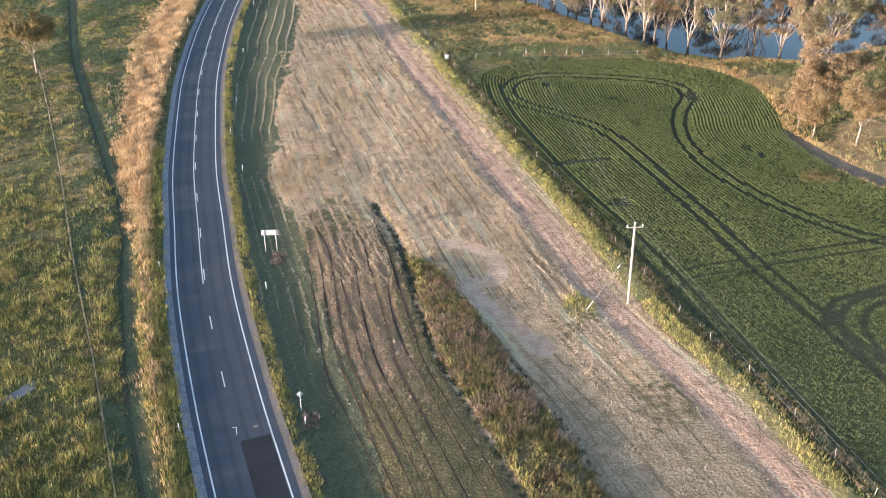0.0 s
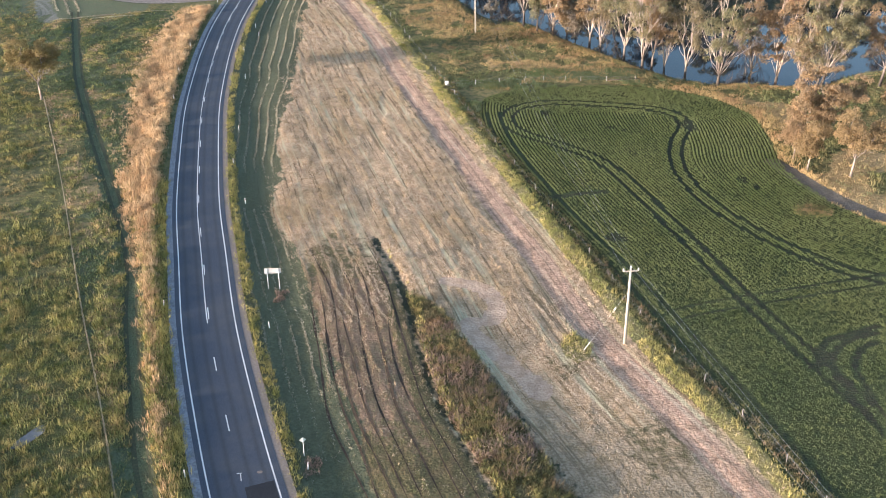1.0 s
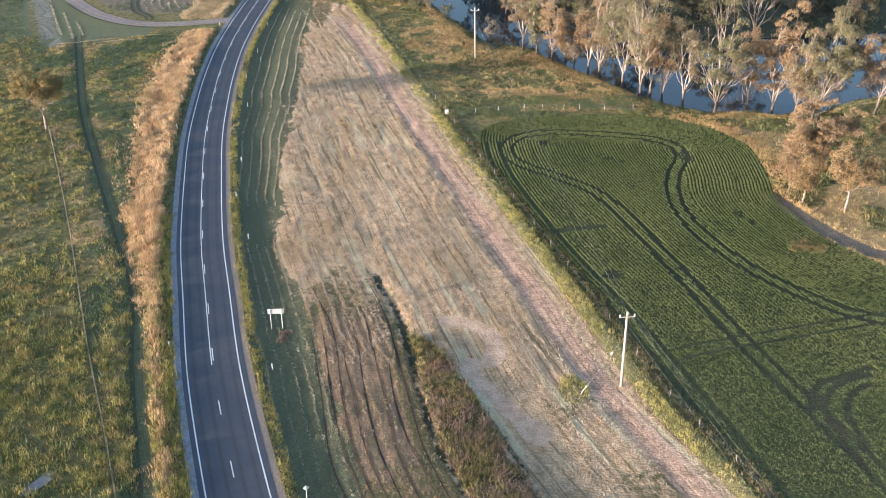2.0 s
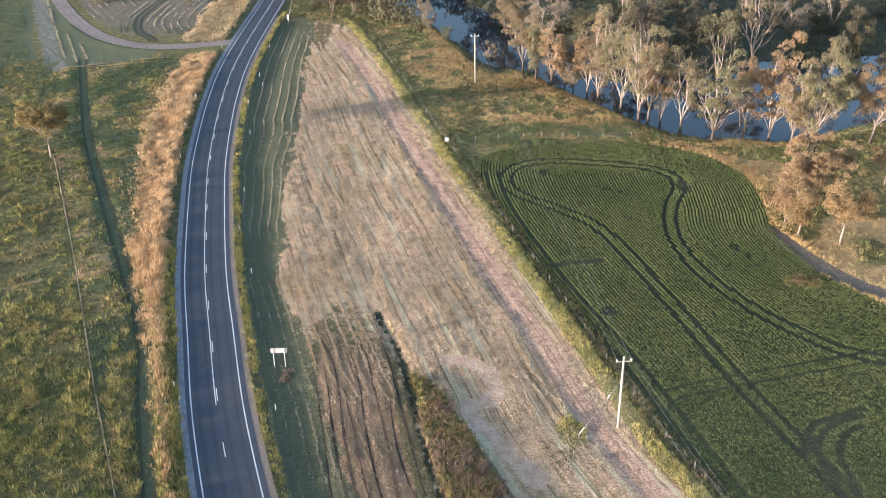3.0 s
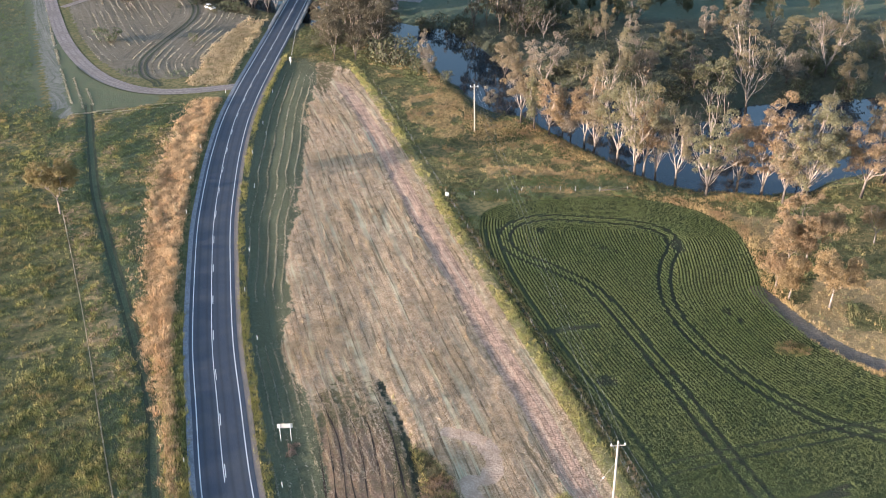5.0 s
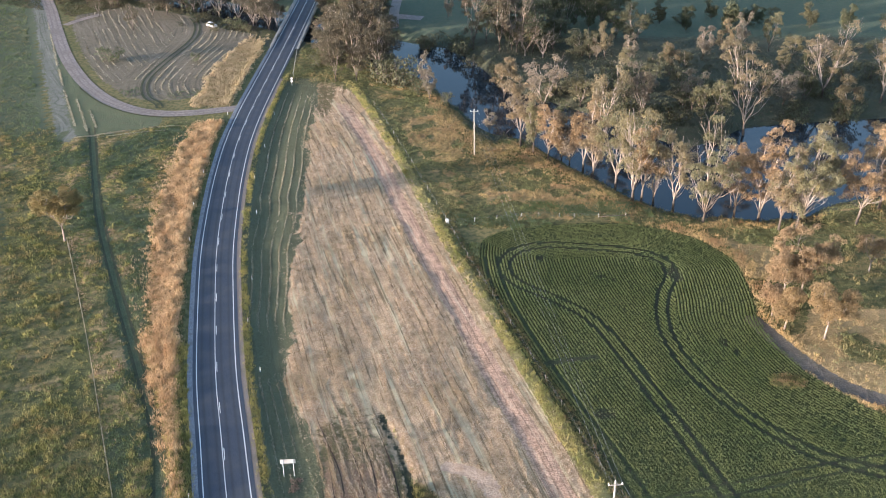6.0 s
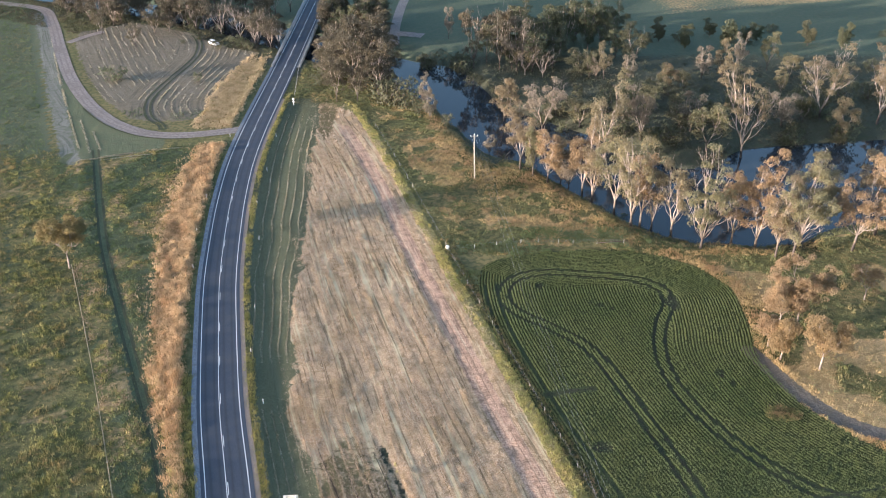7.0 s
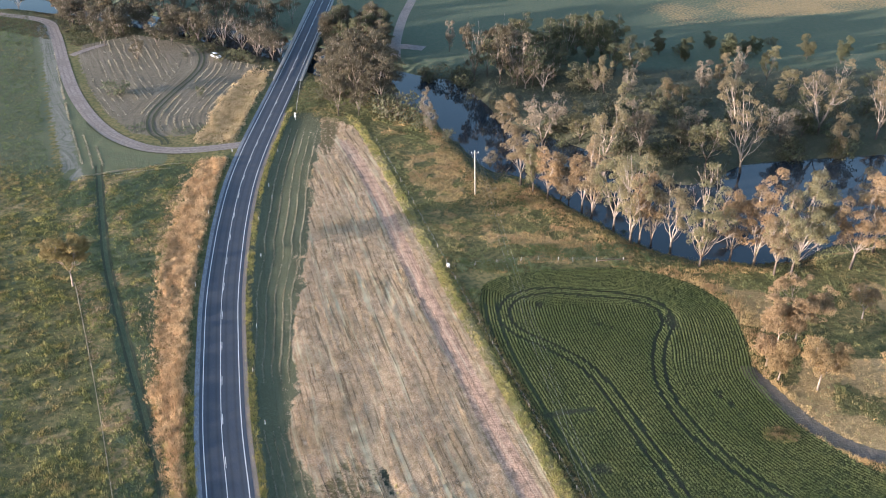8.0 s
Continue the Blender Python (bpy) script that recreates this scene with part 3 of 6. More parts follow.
def rut_off(x, y):
    """Distance from the nearest wheel rut in the crop."""
    edge = np.abs(np.abs(CROP_W.off(x, y) - 2.6) - 1.15) + 99 * (y > 183)
    return np.minimum.reduce([edge] + [np.abs(dist(p, x, y) - 1.15) + faint for p, faint in zip(CROP_TRACKS, (0, 0.22))] + [dist(p, x, y) - 0.05 for p in SINGLE_RUTS])


def z_crop(x, y):
    return inside(CROP_EDGE, x, y).astype(float)


def z_dry(x, y):
    e = FENCE.off(x, y)
    bank = ease(3, 7, e) * ease(196, 205, y) * ease(2, 12, river_off(x, y)) * (RIVER.off(x, y) < 0) * ease(0.42, 0.68, 0.55 * fbm(x, y, 16, 2) + 0.45 * fbm(x, y, 4, 3))
    east = (x > 56) * ease(198, 190, y) * (1 - z_crop(x, y)) * ease(0.40, 0.62, fbm(x, y, 11, 6)) * 0.8
    left = (DRAIN.off(x, y) < 0) * ease(0.54, 0.74, 0.55 * fbm(x, y, 11, 13) + 0.45 * fbm(x, y, 3, 14)) * 0.55 * (ROAD.off(x, y) < -8) * (y < 250)
    far = ease(-5, 3, y - 398 - 0.28 * (x - 82)) * ease(60, 25, y - 398 - 0.28 * (x - 82)) * ease(70, 110, x) * (0.3 + 0.5 * fbm(x, y, 22, 52)) + 0.5 * ease(3.5, 1.0, np.abs(y - 362 - 0.1 * (x - 140)) + 3 * fbm(x, y, 9, 55)) * (x > 135)
    return np.clip(z_gold(x, y) + bank + east + left + far, 0, 1)


def z_bare(x, y):
    return ease(1.8, 1.0, dist(LOOP, x, y) + 1.8 * (fbm(x, y, 2.2, 8) - 0.5))


def z_shade(x, y):
    # painted shade in the gully, beside the weed wedge, in ruts and crop hollows
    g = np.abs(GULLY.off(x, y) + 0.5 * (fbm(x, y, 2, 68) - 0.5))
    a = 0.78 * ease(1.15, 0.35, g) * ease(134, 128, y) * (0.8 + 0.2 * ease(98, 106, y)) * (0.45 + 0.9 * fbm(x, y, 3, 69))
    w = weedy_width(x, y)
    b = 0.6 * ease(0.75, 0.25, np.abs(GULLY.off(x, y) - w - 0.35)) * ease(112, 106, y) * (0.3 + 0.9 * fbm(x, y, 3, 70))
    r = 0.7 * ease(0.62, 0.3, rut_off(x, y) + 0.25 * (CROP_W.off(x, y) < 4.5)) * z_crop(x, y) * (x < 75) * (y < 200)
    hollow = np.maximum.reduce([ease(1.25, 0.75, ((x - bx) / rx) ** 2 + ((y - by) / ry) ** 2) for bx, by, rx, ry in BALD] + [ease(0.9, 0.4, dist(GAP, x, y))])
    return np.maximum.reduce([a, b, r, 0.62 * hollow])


def drill(x, y):
    """Thin darker lines that run with the stock path through the west pasture."""
    u = STOCK_PATH.off(x, y) + 1.2 * (fbm(x, y, 18, 53) - 0.5)
    k = np.round(u / 4.3)
    return ease(0.5, 0.2, np.abs(u - 4.3 * k)) * (u < -2.5) * ease(0.35, 0.65, vn(x, y + 40 * k, 30, 54)) * ease(105, 150, y)


def patchy(x, y):
    """Tall patches of their own growth in the strip between stock path and drain, and beyond the drain."""
    near = ease(-1.0, 1.0, STOCK_PATH.off(x, y)) * (GOLD_W.off(x, y) < 0.6)
    f = fbm(x * 1.5, y * 0.8, 7, 81)
    return near * ease(0.47, 0.54, f), near * ease(0.46, 0.39, f)


_x, _y = X.ravel(), Y.ravel()
_north = (RIVER.off(_x, _y) > 0)
ZONES = {
    "stubble": z_stubble(_x, _y), "thin_stubble": 0.8 * z_stubble(_x, _y) * ease(100, 72, _y + 10 * (fbm(_x, _y, 5, 66) - 0.5)), "mown": z_mown(_x, _y), "green_and_shaded": np.maximum(z_green_and_shaded(_x, _y), 0.9 * z_weedy(_x, _y)),
    "red_soil": z_red(_x, _y), "pink": z_pink(_x, _y), "yellow": z_yellow(_x, _y), "crop": z_crop(_x, _y), "bare": z_bare(_x, _y), "sedge": np.maximum(ease(2.1, 1.3, np.abs(DRAIN.off(_x, _y) + 0.2)) * ease(262, 245, _y) + 0.7 * patchy(_x, _y)[0] * (_y < 258), 0.8 * drill(_x, _y) * (_y < 262) * (_x > -190)), "shaded_track": ease(2.4, 1.3, dist(EAST_TRACK, _x, _y)), "dark": z_shade(_x, _y),
    "dry": np.clip(z_dry(_x, _y) + 0.45 * patchy(_x, _y)[1] * (_y < 258), 0, 1), "north_paddock": _north * ease(330, 362, _y), "shaded_river_flat": np.maximum(np.maximum(_north * ease(365, 340, _y), ease(12, 4, river_off(_x, _y))), (_x < -50) * (_x > -260) * ease(34, 18, river_off(_x, _y) + 8 * (fbm(_x, _y, 9, 58) - 0.5))),
    "mown_far": soft_in(MOWN_FAR, _x, _y), "meadow": np.maximum(soft_in(PALE, _x, _y), 0.8 * ease(236, 262, _y + 14 * (fbm(_x, _y, 6, 89) - 0.5)) * (_x < -0.42 * (_y - 247) - 110)), "pale_strip": soft_in(STRIP, _x, _y) * (0.45 + 0.75 * fbm(_x, _y, 6, 95)),
    "swath": TRACK.off(_x, _y), "swath_road": ROAD.off(_x, _y), "swath_far": np.where(_x < np.interp(_y, RUT_LINE.s, RUT_LINE.c) - 9, DRIVE_LINE.off(_x, _y), RUT_LINE.off(_x, _y)),
}
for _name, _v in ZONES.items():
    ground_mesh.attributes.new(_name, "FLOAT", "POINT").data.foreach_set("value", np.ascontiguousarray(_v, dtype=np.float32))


# ---- road, lines, tracks: ribbons laid on the ground ----
def ribbon(name, pts, offs, material, lift=0.03, drape=True, z=RISE, parent=None, across=False, even=0):
    """A strip along a plan line; offs: distances to the right of it across the strip."""
    p = np.asarray(pts, float)
    d = np.gradient(p, axis=0)
    d /= np.hypot(d[:, 0], d[:, 1])[:, None]
    o = np.asarray(offs, float)
    x = p[:, 0:1] + d[:, 1:2] * o
    y = p[:, 1:2] - d[:, 0:1] * o
    zz = height(x, y) + lift if drape else np.full(x.shape, z + lift)
    if even:
        mid = np.pad(height(p[:, 0], p[:, 1]), even, mode="edge")
        mid = np.convolve(mid, np.ones(2 * even + 1) / (2 * even + 1), "valid")
        zz = np.repeat(mid[:, None] + lift, len(o), 1)
    me = grid_mesh(name, np.stack([x, y, zz], -1).reshape(-1, 3), len(p), len(o), smooth=drape)
    me.flip_normals()
    if across:
        me.attributes.new("across", "FLOAT", "POINT").data.foreach_set("value", np.tile(o, len(p)).astype(np.float32))
    return part(name, me, material, parent)


def along(line, a, b):
    """The part of a northward line between two northings."""
    p = line.pts
    return p[(p[:, 1] >= a) & (p[:, 1] <= b)]


road_pts = along(ROAD, -20, 690)
road = tagged(ribbon("road", road_pts, np.linspace(-4.2, 4.3, 24), ASPHALT, 0.0, False, across=True), "two-lane grey asphalt country road with white lines", "road", kind="structure")
tagged(ribbon("shoulder_west", along(ROAD, -20, 333), (-5.15, -4.85, -4.5, -4.2), GRAVEL, -0.012, False), "pale gravel shoulder along the road", "road shoulder", kind="structure")
tagged(ribbon("shoulder_east", along(ROAD, -20, 300), (4.3, 4.6, 4.9, 5.2), RED_EDGE, -0.012, False), "reddish gravel edge along the road", "road shoulder", kind="structure")
for nm, o in (("edge_line_west", -3.5), ("edge_line_east", 3.5)):
    tagged(ribbon(nm, road_pts, (o - 0.085, o + 0.085), PAINT, 0.006, False), "solid white painted edge line", "road marking", kind="structure")
tagged(ribbon("barrier_line", along(ROAD, 105, 660), (-0.20, -0.06), PAINT, 0.006, False), "solid white painted centre line", "road marking", kind="structure")
arc = np.concatenate([[0], np.cumsum(np.hypot(*np.diff(ROAD.pts, axis=0).T))])
start = np.interp(106.2, ROAD.pts[:, 1], arc)
for k in range(-2, 30):
    s = start + 12 * k + np.linspace(0, 3.0, 7)
    pts = np.stack([np.interp(s, arc, ROAD.pts[:, 0]), np.interp(s, arc, ROAD.pts[:, 1])], 1)
    o = (0.06, 0.20) if k >= 0 else (-0.07, 0.07)
    tagged(ribbon("centre_dash", pts, o, PAINT, 0.006, False), "white painted centre line dash", "road marking", "centre dashes", "structure")
tagged(ribbon("road_patch", along(ROAD, -20, 74.6), (0.15, 1.5, 3.3), TAR_PATCH, 0.003, False), "dark new asphalt patch in one lane", "road patch", kind="structure")
tagged(ribbon("driveway", DRIVE, np.linspace(-2.3, 2.3, 8), DIRT_ROAD, 0.06, even=30), "pale dirt farm driveway joining the road", "driveway", kind="structure")
DRIVE_RUT = worn("driveway_rut", (0.20, 0.165, 0.142), (0.275, 0.235, 0.205), 1.2, 0.95, 0.3, c=(0.24, 0.20, 0.175))
for o in (-0.95, 0.85):
    tagged(ribbon("driveway_rut", DRIVE, (o - 0.3, o, o + 0.3), DRIVE_RUT, 0.066, even=30), "darker wheel rut worn along the dirt driveway", "wheel rut", "driveway ruts", "structure")
tagged(ribbon("spur_track", spline([(-146, 362), (-142, 370), (-137, 377)]), np.linspace(-1.6, 1.6, 5), DIRT_ROAD, 0.08), "short dirt track off the driveway", "track", kind="structure")
tagged(ribbon("drive_edge_rut", DRIVE[14:60], (-3.0, -2.75, -2.5), RUT, 0.13), "dark washed edge beside the dirt driveway", "wheel rut", kind="structure")
for o in (-0.8, 0.8):
    tagged(ribbon("wheel_track", along(DRAIN, 30, 258), (o - 0.3, o, o + 0.3), RUT, 0.05), "dark worn wheel track through pasture grass", "wheel track", "pasture wheel tracks", "structure")
tagged(ribbon("stock_path", along(STOCK_PATH, 40, 192), (-0.075, 0, 0.075), PATH, 0.07), "narrow pale worn stock path through grass", "path", kind="structure")
tagged(ribbon("north_track", NORTH_TRACK, (-2, -0.7, 0.7, 2), DIRT_ROAD, 0.05), "pale dirt track across the river", "track", kind="structure")
tagged(ribbon("dirt_crossing", spline([(-25, 372), (-18, 374), (-8, 371)]), (-3, -1, 1, 3), DIRT_ROAD, 0.12), "bare dirt crossing on the river flat", "track", kind="structure")
for o in (-0.9, 0.9):
    tagged(ribbon("wheel_rut", along(RUT_LINE, 273, 372), (o - 0.35, o, o + 0.35), RUT, 0.07),
           "dark wheel rut in mown grass", "wheel rut", "ruts to the parked car", "structure")


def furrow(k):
    """A narrow dark sheet for the shade in a cut that wanders beside the gully."""
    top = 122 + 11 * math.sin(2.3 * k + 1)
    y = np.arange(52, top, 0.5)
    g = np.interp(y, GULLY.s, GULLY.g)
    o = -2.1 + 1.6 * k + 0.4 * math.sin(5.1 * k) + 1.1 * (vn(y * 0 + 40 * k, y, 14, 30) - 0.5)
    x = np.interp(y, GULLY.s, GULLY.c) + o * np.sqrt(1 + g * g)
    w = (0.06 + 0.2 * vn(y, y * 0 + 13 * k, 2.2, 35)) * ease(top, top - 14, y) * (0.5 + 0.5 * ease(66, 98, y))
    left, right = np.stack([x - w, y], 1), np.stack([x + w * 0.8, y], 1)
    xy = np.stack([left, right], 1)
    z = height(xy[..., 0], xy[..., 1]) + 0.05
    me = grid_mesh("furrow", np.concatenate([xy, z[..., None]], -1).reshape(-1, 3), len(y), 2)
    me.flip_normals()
    return tagged(part("furrow", me, FURROW_SHADE), "narrow plough furrow in reddish soil, its shade painted as a dark strip", "furrow", "plough furrows", "structure")


# near-black tone that paints the shade inside the furrows
FURROW_SHADE = worn("furrow_shade", (0.045, 0.032, 0.022), (0.085, 0.06, 0.042), 3, 0.95, 0.5)
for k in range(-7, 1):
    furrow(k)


def furrow_line(k, y):
    g = np.interp(y, GULLY.s, GULLY.g)
    o = -2.1 + 1.6 * k + 0.4 * math.sin(5.1 * k) + 1.1 * (vn(y * 0 + 40 * k, y, 14, 30) - 0.5)
    return np.interp(y, GULLY.s, GULLY.c) + o * np.sqrt(1 + g * g)


p_river = np.linspace(-300, 220, 160)
yc = np.interp(p_river, RIVER.s, RIVER.c)
wr = np.interp(p_river, *np.array(RIVER_W).T) / 2 + 9
river_co = np.stack([np.stack([p_river, yc - wr * np.sqrt(1 + np.interp(p_river, RIVER.s, RIVER.g) ** 2), np.full(160, WATER)], -1),
                     np.stack([p_river, yc + wr * np.sqrt(1 + np.interp(p_river, RIVER.s, RIVER.g) ** 2), np.full(160, WATER)], -1)], 1)
tagged(part("river_water", grid_mesh("river_water", river_co.reshape(-1, 3), 160, 2), WATER_MAT), "still dark river water reflecting blue sky", "river", kind="structure").data.flip_normals()

# ---- bridge ----
def build_bridge():
    base = new("road_bridge")
    base.location = (-56.8, 388, 0)
    inv = Matrix.Translation((56.8, -388, 0))
    bm = bmesh.new()
    box(bm, 10.6, 112, 0.7, -56.8, 388, RISE - 0.46, bevel=0.05)
    bm.transform(inv)
    part("deck", from_bm("deck", bm), CONCRETE, base)
    rail_a, post_a = bmesh.new(), bmesh.new()
    box(rail_a, 0.30, 112, 0.32, 0, 0, RISE + 0.16, bevel=0.03)
    for z in (0.72, 1.0):
        box(rail_a, 0.10, 112, 0.16, 0, 0, RISE + z, bevel=0.02)
    rail = from_bm("rail", rail_a)
    box(post_a, 0.14, 0.16, 1.15, 0, 0, RISE + 0.55, bevel=0.02)
    post = from_bm("rail_post", post_a)
    pier_bm = bmesh.new()
    box(pier_bm, 8.5, 0.9, 5.5, 0, 0, -3.2, bevel=0.1)
    pier = from_bm("pier", pier_bm)
    for sx in (-5.0, 5.0):
        part("rail", rail, CONCRETE, base).location = (sx, 0, 0)
        for k in range(29):
            part("rail_post", post, CONCRETE, base).location = (sx, -56 + 4 * k, 0)
    for yy in (-22, 0, 22):
        part("pier", pier, CONCRETE, base).location = (0, yy, 0)
    return tagged(base, "concrete road bridge with low pale side rails", "bridge")


build_bridge()


def build_guardrail(x0, y0, x1, y1):
    base = new("guard_rail")
    base.location = (x0, y0, RISE)
    d = Vector((x1 - x0, y1 - y0, 0))
    turn = d.to_track_quat("X", "Z").to_matrix().to_4x4()
    bm = bmesh.new()
    n, prof = 12, ((0.02, 0.45), (0.06, 0.52), (0.0, 0.60), (0.06, 0.68), (0.02, 0.75))
    rings = [[bm.verts.new((d.length * i / n, -py, pz)) for py, pz in prof] for i in range(n + 1)]
    for a, b in zip(rings, rings[1:]):
        for i in range(4):
            bm.faces.new((a[i], b[i], b[i + 1], a[i + 1]))
    bmesh.ops.solidify(bm, geom=bm.faces[:], thickness=0.01)
    bm.transform(turn)
    part("beam", from_bm("beam", bm), STEEL, base)
    bm = bmesh.new()
    box(bm, 0.12, 0.12, 0.95, 0, 0, 0.3, bevel=0.01)
    post = from_bm("post", bm)
    for i in range(9):
        part("post", post, STEEL, base).location = d * (i / 8) + Vector((0, 0.06, 0))
    return tagged(base, "galvanised steel guard rail before the bridge", "guard rail")


build_guardrail(-52.0, 331.5, -49.6, 303)


# ---- signs and guide posts ----
def gz(x, y):
    return float(height(np.array([x]), np.array([y]))[0])


def build_road_sign(x, y):
    base = new("road_sign")
    base.location = (x, y, gz(x, y))
    for sx in (-0.8, 0.8):
        bm = bmesh.new()
        rod(bm, (sx, 0, -0.3), (sx, 0, 3.4), 0.05, sides=8)
        part("post", from_bm("post", bm, True), WHITE, base)
    bm = bmesh.new()
    box(bm, 2.35, 0.03, 0.85, 0, 0.08, 3.0, bevel=0.012)
    board = part("board", from_bm("board", bm), SIGN_BACK, base, "pale grey back of the sign board")
    for z in (2.75, 3.25):
        bm = bmesh.new()
        box(bm, 2.25, 0.05, 0.06, 0, 0.045, z)
        part("stiffener", from_bm("stiffener", bm), STEEL, board)
    base.rotation_euler = (0, 0, radians(4))
    return tagged(base, "large road sign on two posts, grey back", "road sign")


build_road_sign(-24.1, 114.7)


def build_small_sign(x, y):
    base = new("warning_sign")
    base.location = (x, y, gz(x, y))
    bm = bmesh.new()
    rod(bm, (0, 0, -0.3), (0, 0, 2.5), 0.04)
    part("post", from_bm("post", bm, True), WHITE, base)
    bm = bmesh.new()
    box(bm, 0.55, 0.02, 0.55, 0, 0.05, 2.25, rot=Matrix.Rotation(radians(45), 4, "Y"), bevel=0.008)
    part("plate", from_bm("plate", bm), SIGN_BACK, base, "grey diamond sign plate")
    base.rotation_euler = (0, 0, radians(18))
    return tagged(base, "small diamond road sign on one post", "road sign")


build_small_sign(-15.3, 79.8)


def build_discs(x, y):
    base = new("marker_post")
    base.location = (x, y, gz(x, y))
    bm = bmesh.new()
    rod(bm, (0, 0, -0.3), (0, 0, 2.4), 0.06)
    part("post", from_bm("post", bm, True), WHITE, base)
    for z in (1.45, 2.3):
        bm = bmesh.new()
        rod(bm, (0, -0.07, z), (0, -0.1, z), 0.36, sides=16)
        part("disc", from_bm("disc", bm), WHITE, base, "round white plate")
    return tagged(base, "white marker post with two round plates", "road sign")


build_discs(-48.8, 294.5)


def build_guide_post(x, y, lean):
    base = new("guide_post")
    bm = bmesh.new()
    box(bm, 0.13, 0.05, 1.25, 0, 0, 0.45, bevel=0.02)
    part("shaft", from_bm("shaft", bm), WHITE, base)
    bm = bmesh.new()
    rod(bm, (0, -0.026, 0.9), (0, -0.034, 0.9), 0.045, sides=10)
    part("reflector", from_bm("reflector", bm), RED_REFLECTOR, base, "round red reflector")
    base.matrix_basis = pose(x, y, gz(x, y), 0, lean, 10)
    return tagged(base, "white plastic guide post at the road edge", "guide post", "guide posts along the road")


_gp = build_guide_post(-33.2, 141.6, 2)
for x, y, lean in ((-40.3, 173.5, -2), (-38.3, 157.5, 1), (-44.6, 203.8, 3), (-48.4, 223.2, -2), (-49.2, 243.7, 1), (-47.2, 236.5, 5), (-23.2, 104.7, -1), (-14.6, 77.6, 3),
                   (-27.7, 76.1, 2), (-38.6, 109.5, 6), (-57.2, 189.7, 0), (-60.3, 207.1, -3), (-62.2, 226, 2), (-64.2, 267.5, 1), (-50.4, 268, -1)):
    copy_thing(_gp, pose(x, y, gz(x, y), 0, lean, 10))


# ---- power line ----
def wire_run(a, b, sag, n=14):
    a, b = Vector(a), Vector(b)
    return [a.lerp(b, i / n) - Vector((0, 0, 4 * sag * (i / n) * (1 - i / n))) for i in range(n + 1)]


def build_pole(x, y, h, facing):
    base = new("power_pole")
    base.location = (x, y, gz(x, y))
    base.rotation_euler = (0, 0, radians(facing))
    bm = bmesh.new()
    rod(bm, (0.45, 0, -0.5), (0.12, 0, h), 0.21, 0.14, 12)
    part("pole", from_bm("pole", bm, True), POLE_WOOD, base)
    bm = bmesh.new()
    box(bm, 2.1, 0.11, 0.13, 0.1, -0.18, h - 0.35, bevel=0.015)
    arm = part("cross_arm", from_bm("cross_arm", bm), POLE_WOOD, base, "weathered timber cross-arm")
    bm = bmesh.new()
    rod(bm, (0, 0, 0), (0, 0, 0.16), 0.05, 0.05)
    rod(bm, (0, 0, 0.1), (0, 0, 0.22), 0.12, 0.09, 10)
    rod(bm, (0, 0, 0.22), (0, 0, 0.34), 0.10, 0.06, 10)
    ins = from_bm("insulator", bm, True)
    for ix in (-0.85, 1.05):
        part("insulator", ins, CERAMIC, arm, "white ceramic insulator").location = (ix, -0.18, h - 0.29)
    part("insulator", ins, CERAMIC, base, "white ceramic insulator").location = (0.12, 0, h - 0.02)
    return tagged(base, "weathered timber power pole with cross-arm and insulators", "power pole", "power poles")


P1, P2 = (23.6, 101.0, 11.6), (8.2, 238.4, 13.0)
pole_1 = build_pole(*P1, 6)
pole_2 = build_pole(*P2, 4)


def build_wires():
    base = new("power_lines")
    tips = []
    for (x, y, h), turn in ((P1, 6), (P2, 4)):
        c, s = math.cos(radians(turn)), math.sin(radians(turn))
        tips.append([(x + c * u - s * v, y + s * u + c * v, gz(x, y) + h + w) for u, v, w in ((-0.85, -0.18, 0), (1.05, -0.18, 0), (0.12, 0, 0.3))])
    runs = [wire_run(a, b, 1.6) for a, b in zip(*tips)]
    for (px, py, pz), dx in zip(tips[0], (0, 0.4, 0.2)):
        runs.append(wire_run((px, py, pz), (px + 27 + dx, py - 98, pz - 0.3), 1.1))
    for run in runs:
        cu = bpy.data.curves.new("wire", "CURVE")
        cu.dimensions, cu.bevel_depth, cu.bevel_resolution = "3D", 0.010, 0
        sp = cu.splines.new("POLY")
        sp.points.add(len(run) - 1)
        for q, v in zip(sp.points, run):
            q.co = (*v, 1)
        cu.materials.append(WIRE)
        new("wire", cu).parent = base
    return tagged(base, "thin overhead power lines strung between timber poles", "power line")


build_wires()
build_pole(51.3, 3.0, 10.6, 12)


def build_stay():
    base = new("stay_wire")
    base.location = (18.3, 99.2, gz(18.3, 99.2))
    tip = Vector((24.0 - 18.3, 101.0 - 99.2, 8.6))
    bm = bmesh.new()
    rod(bm, (0, 0, -0.1), tip, 0.012, sides=6)
    part("cable", from_bm("cable", bm), WIRE, base)
    bm = bmesh.new()
    rod(bm, tip * 0.02, tip * 0.15, 0.045, sides=8)
    part("guard", from_bm("guard", bm), WHITE, base, "white plastic guard")
    bm = bmesh.new()
    rod(bm, tip * 0.66, tip * 0.70, 0.09, 0.06, sides=8)
    part("insulator", from_bm("insulator", bm), CERAMIC, base)
    return tagged(base, "stay wire with white guard bracing a power pole", "stay wire")


build_stay()


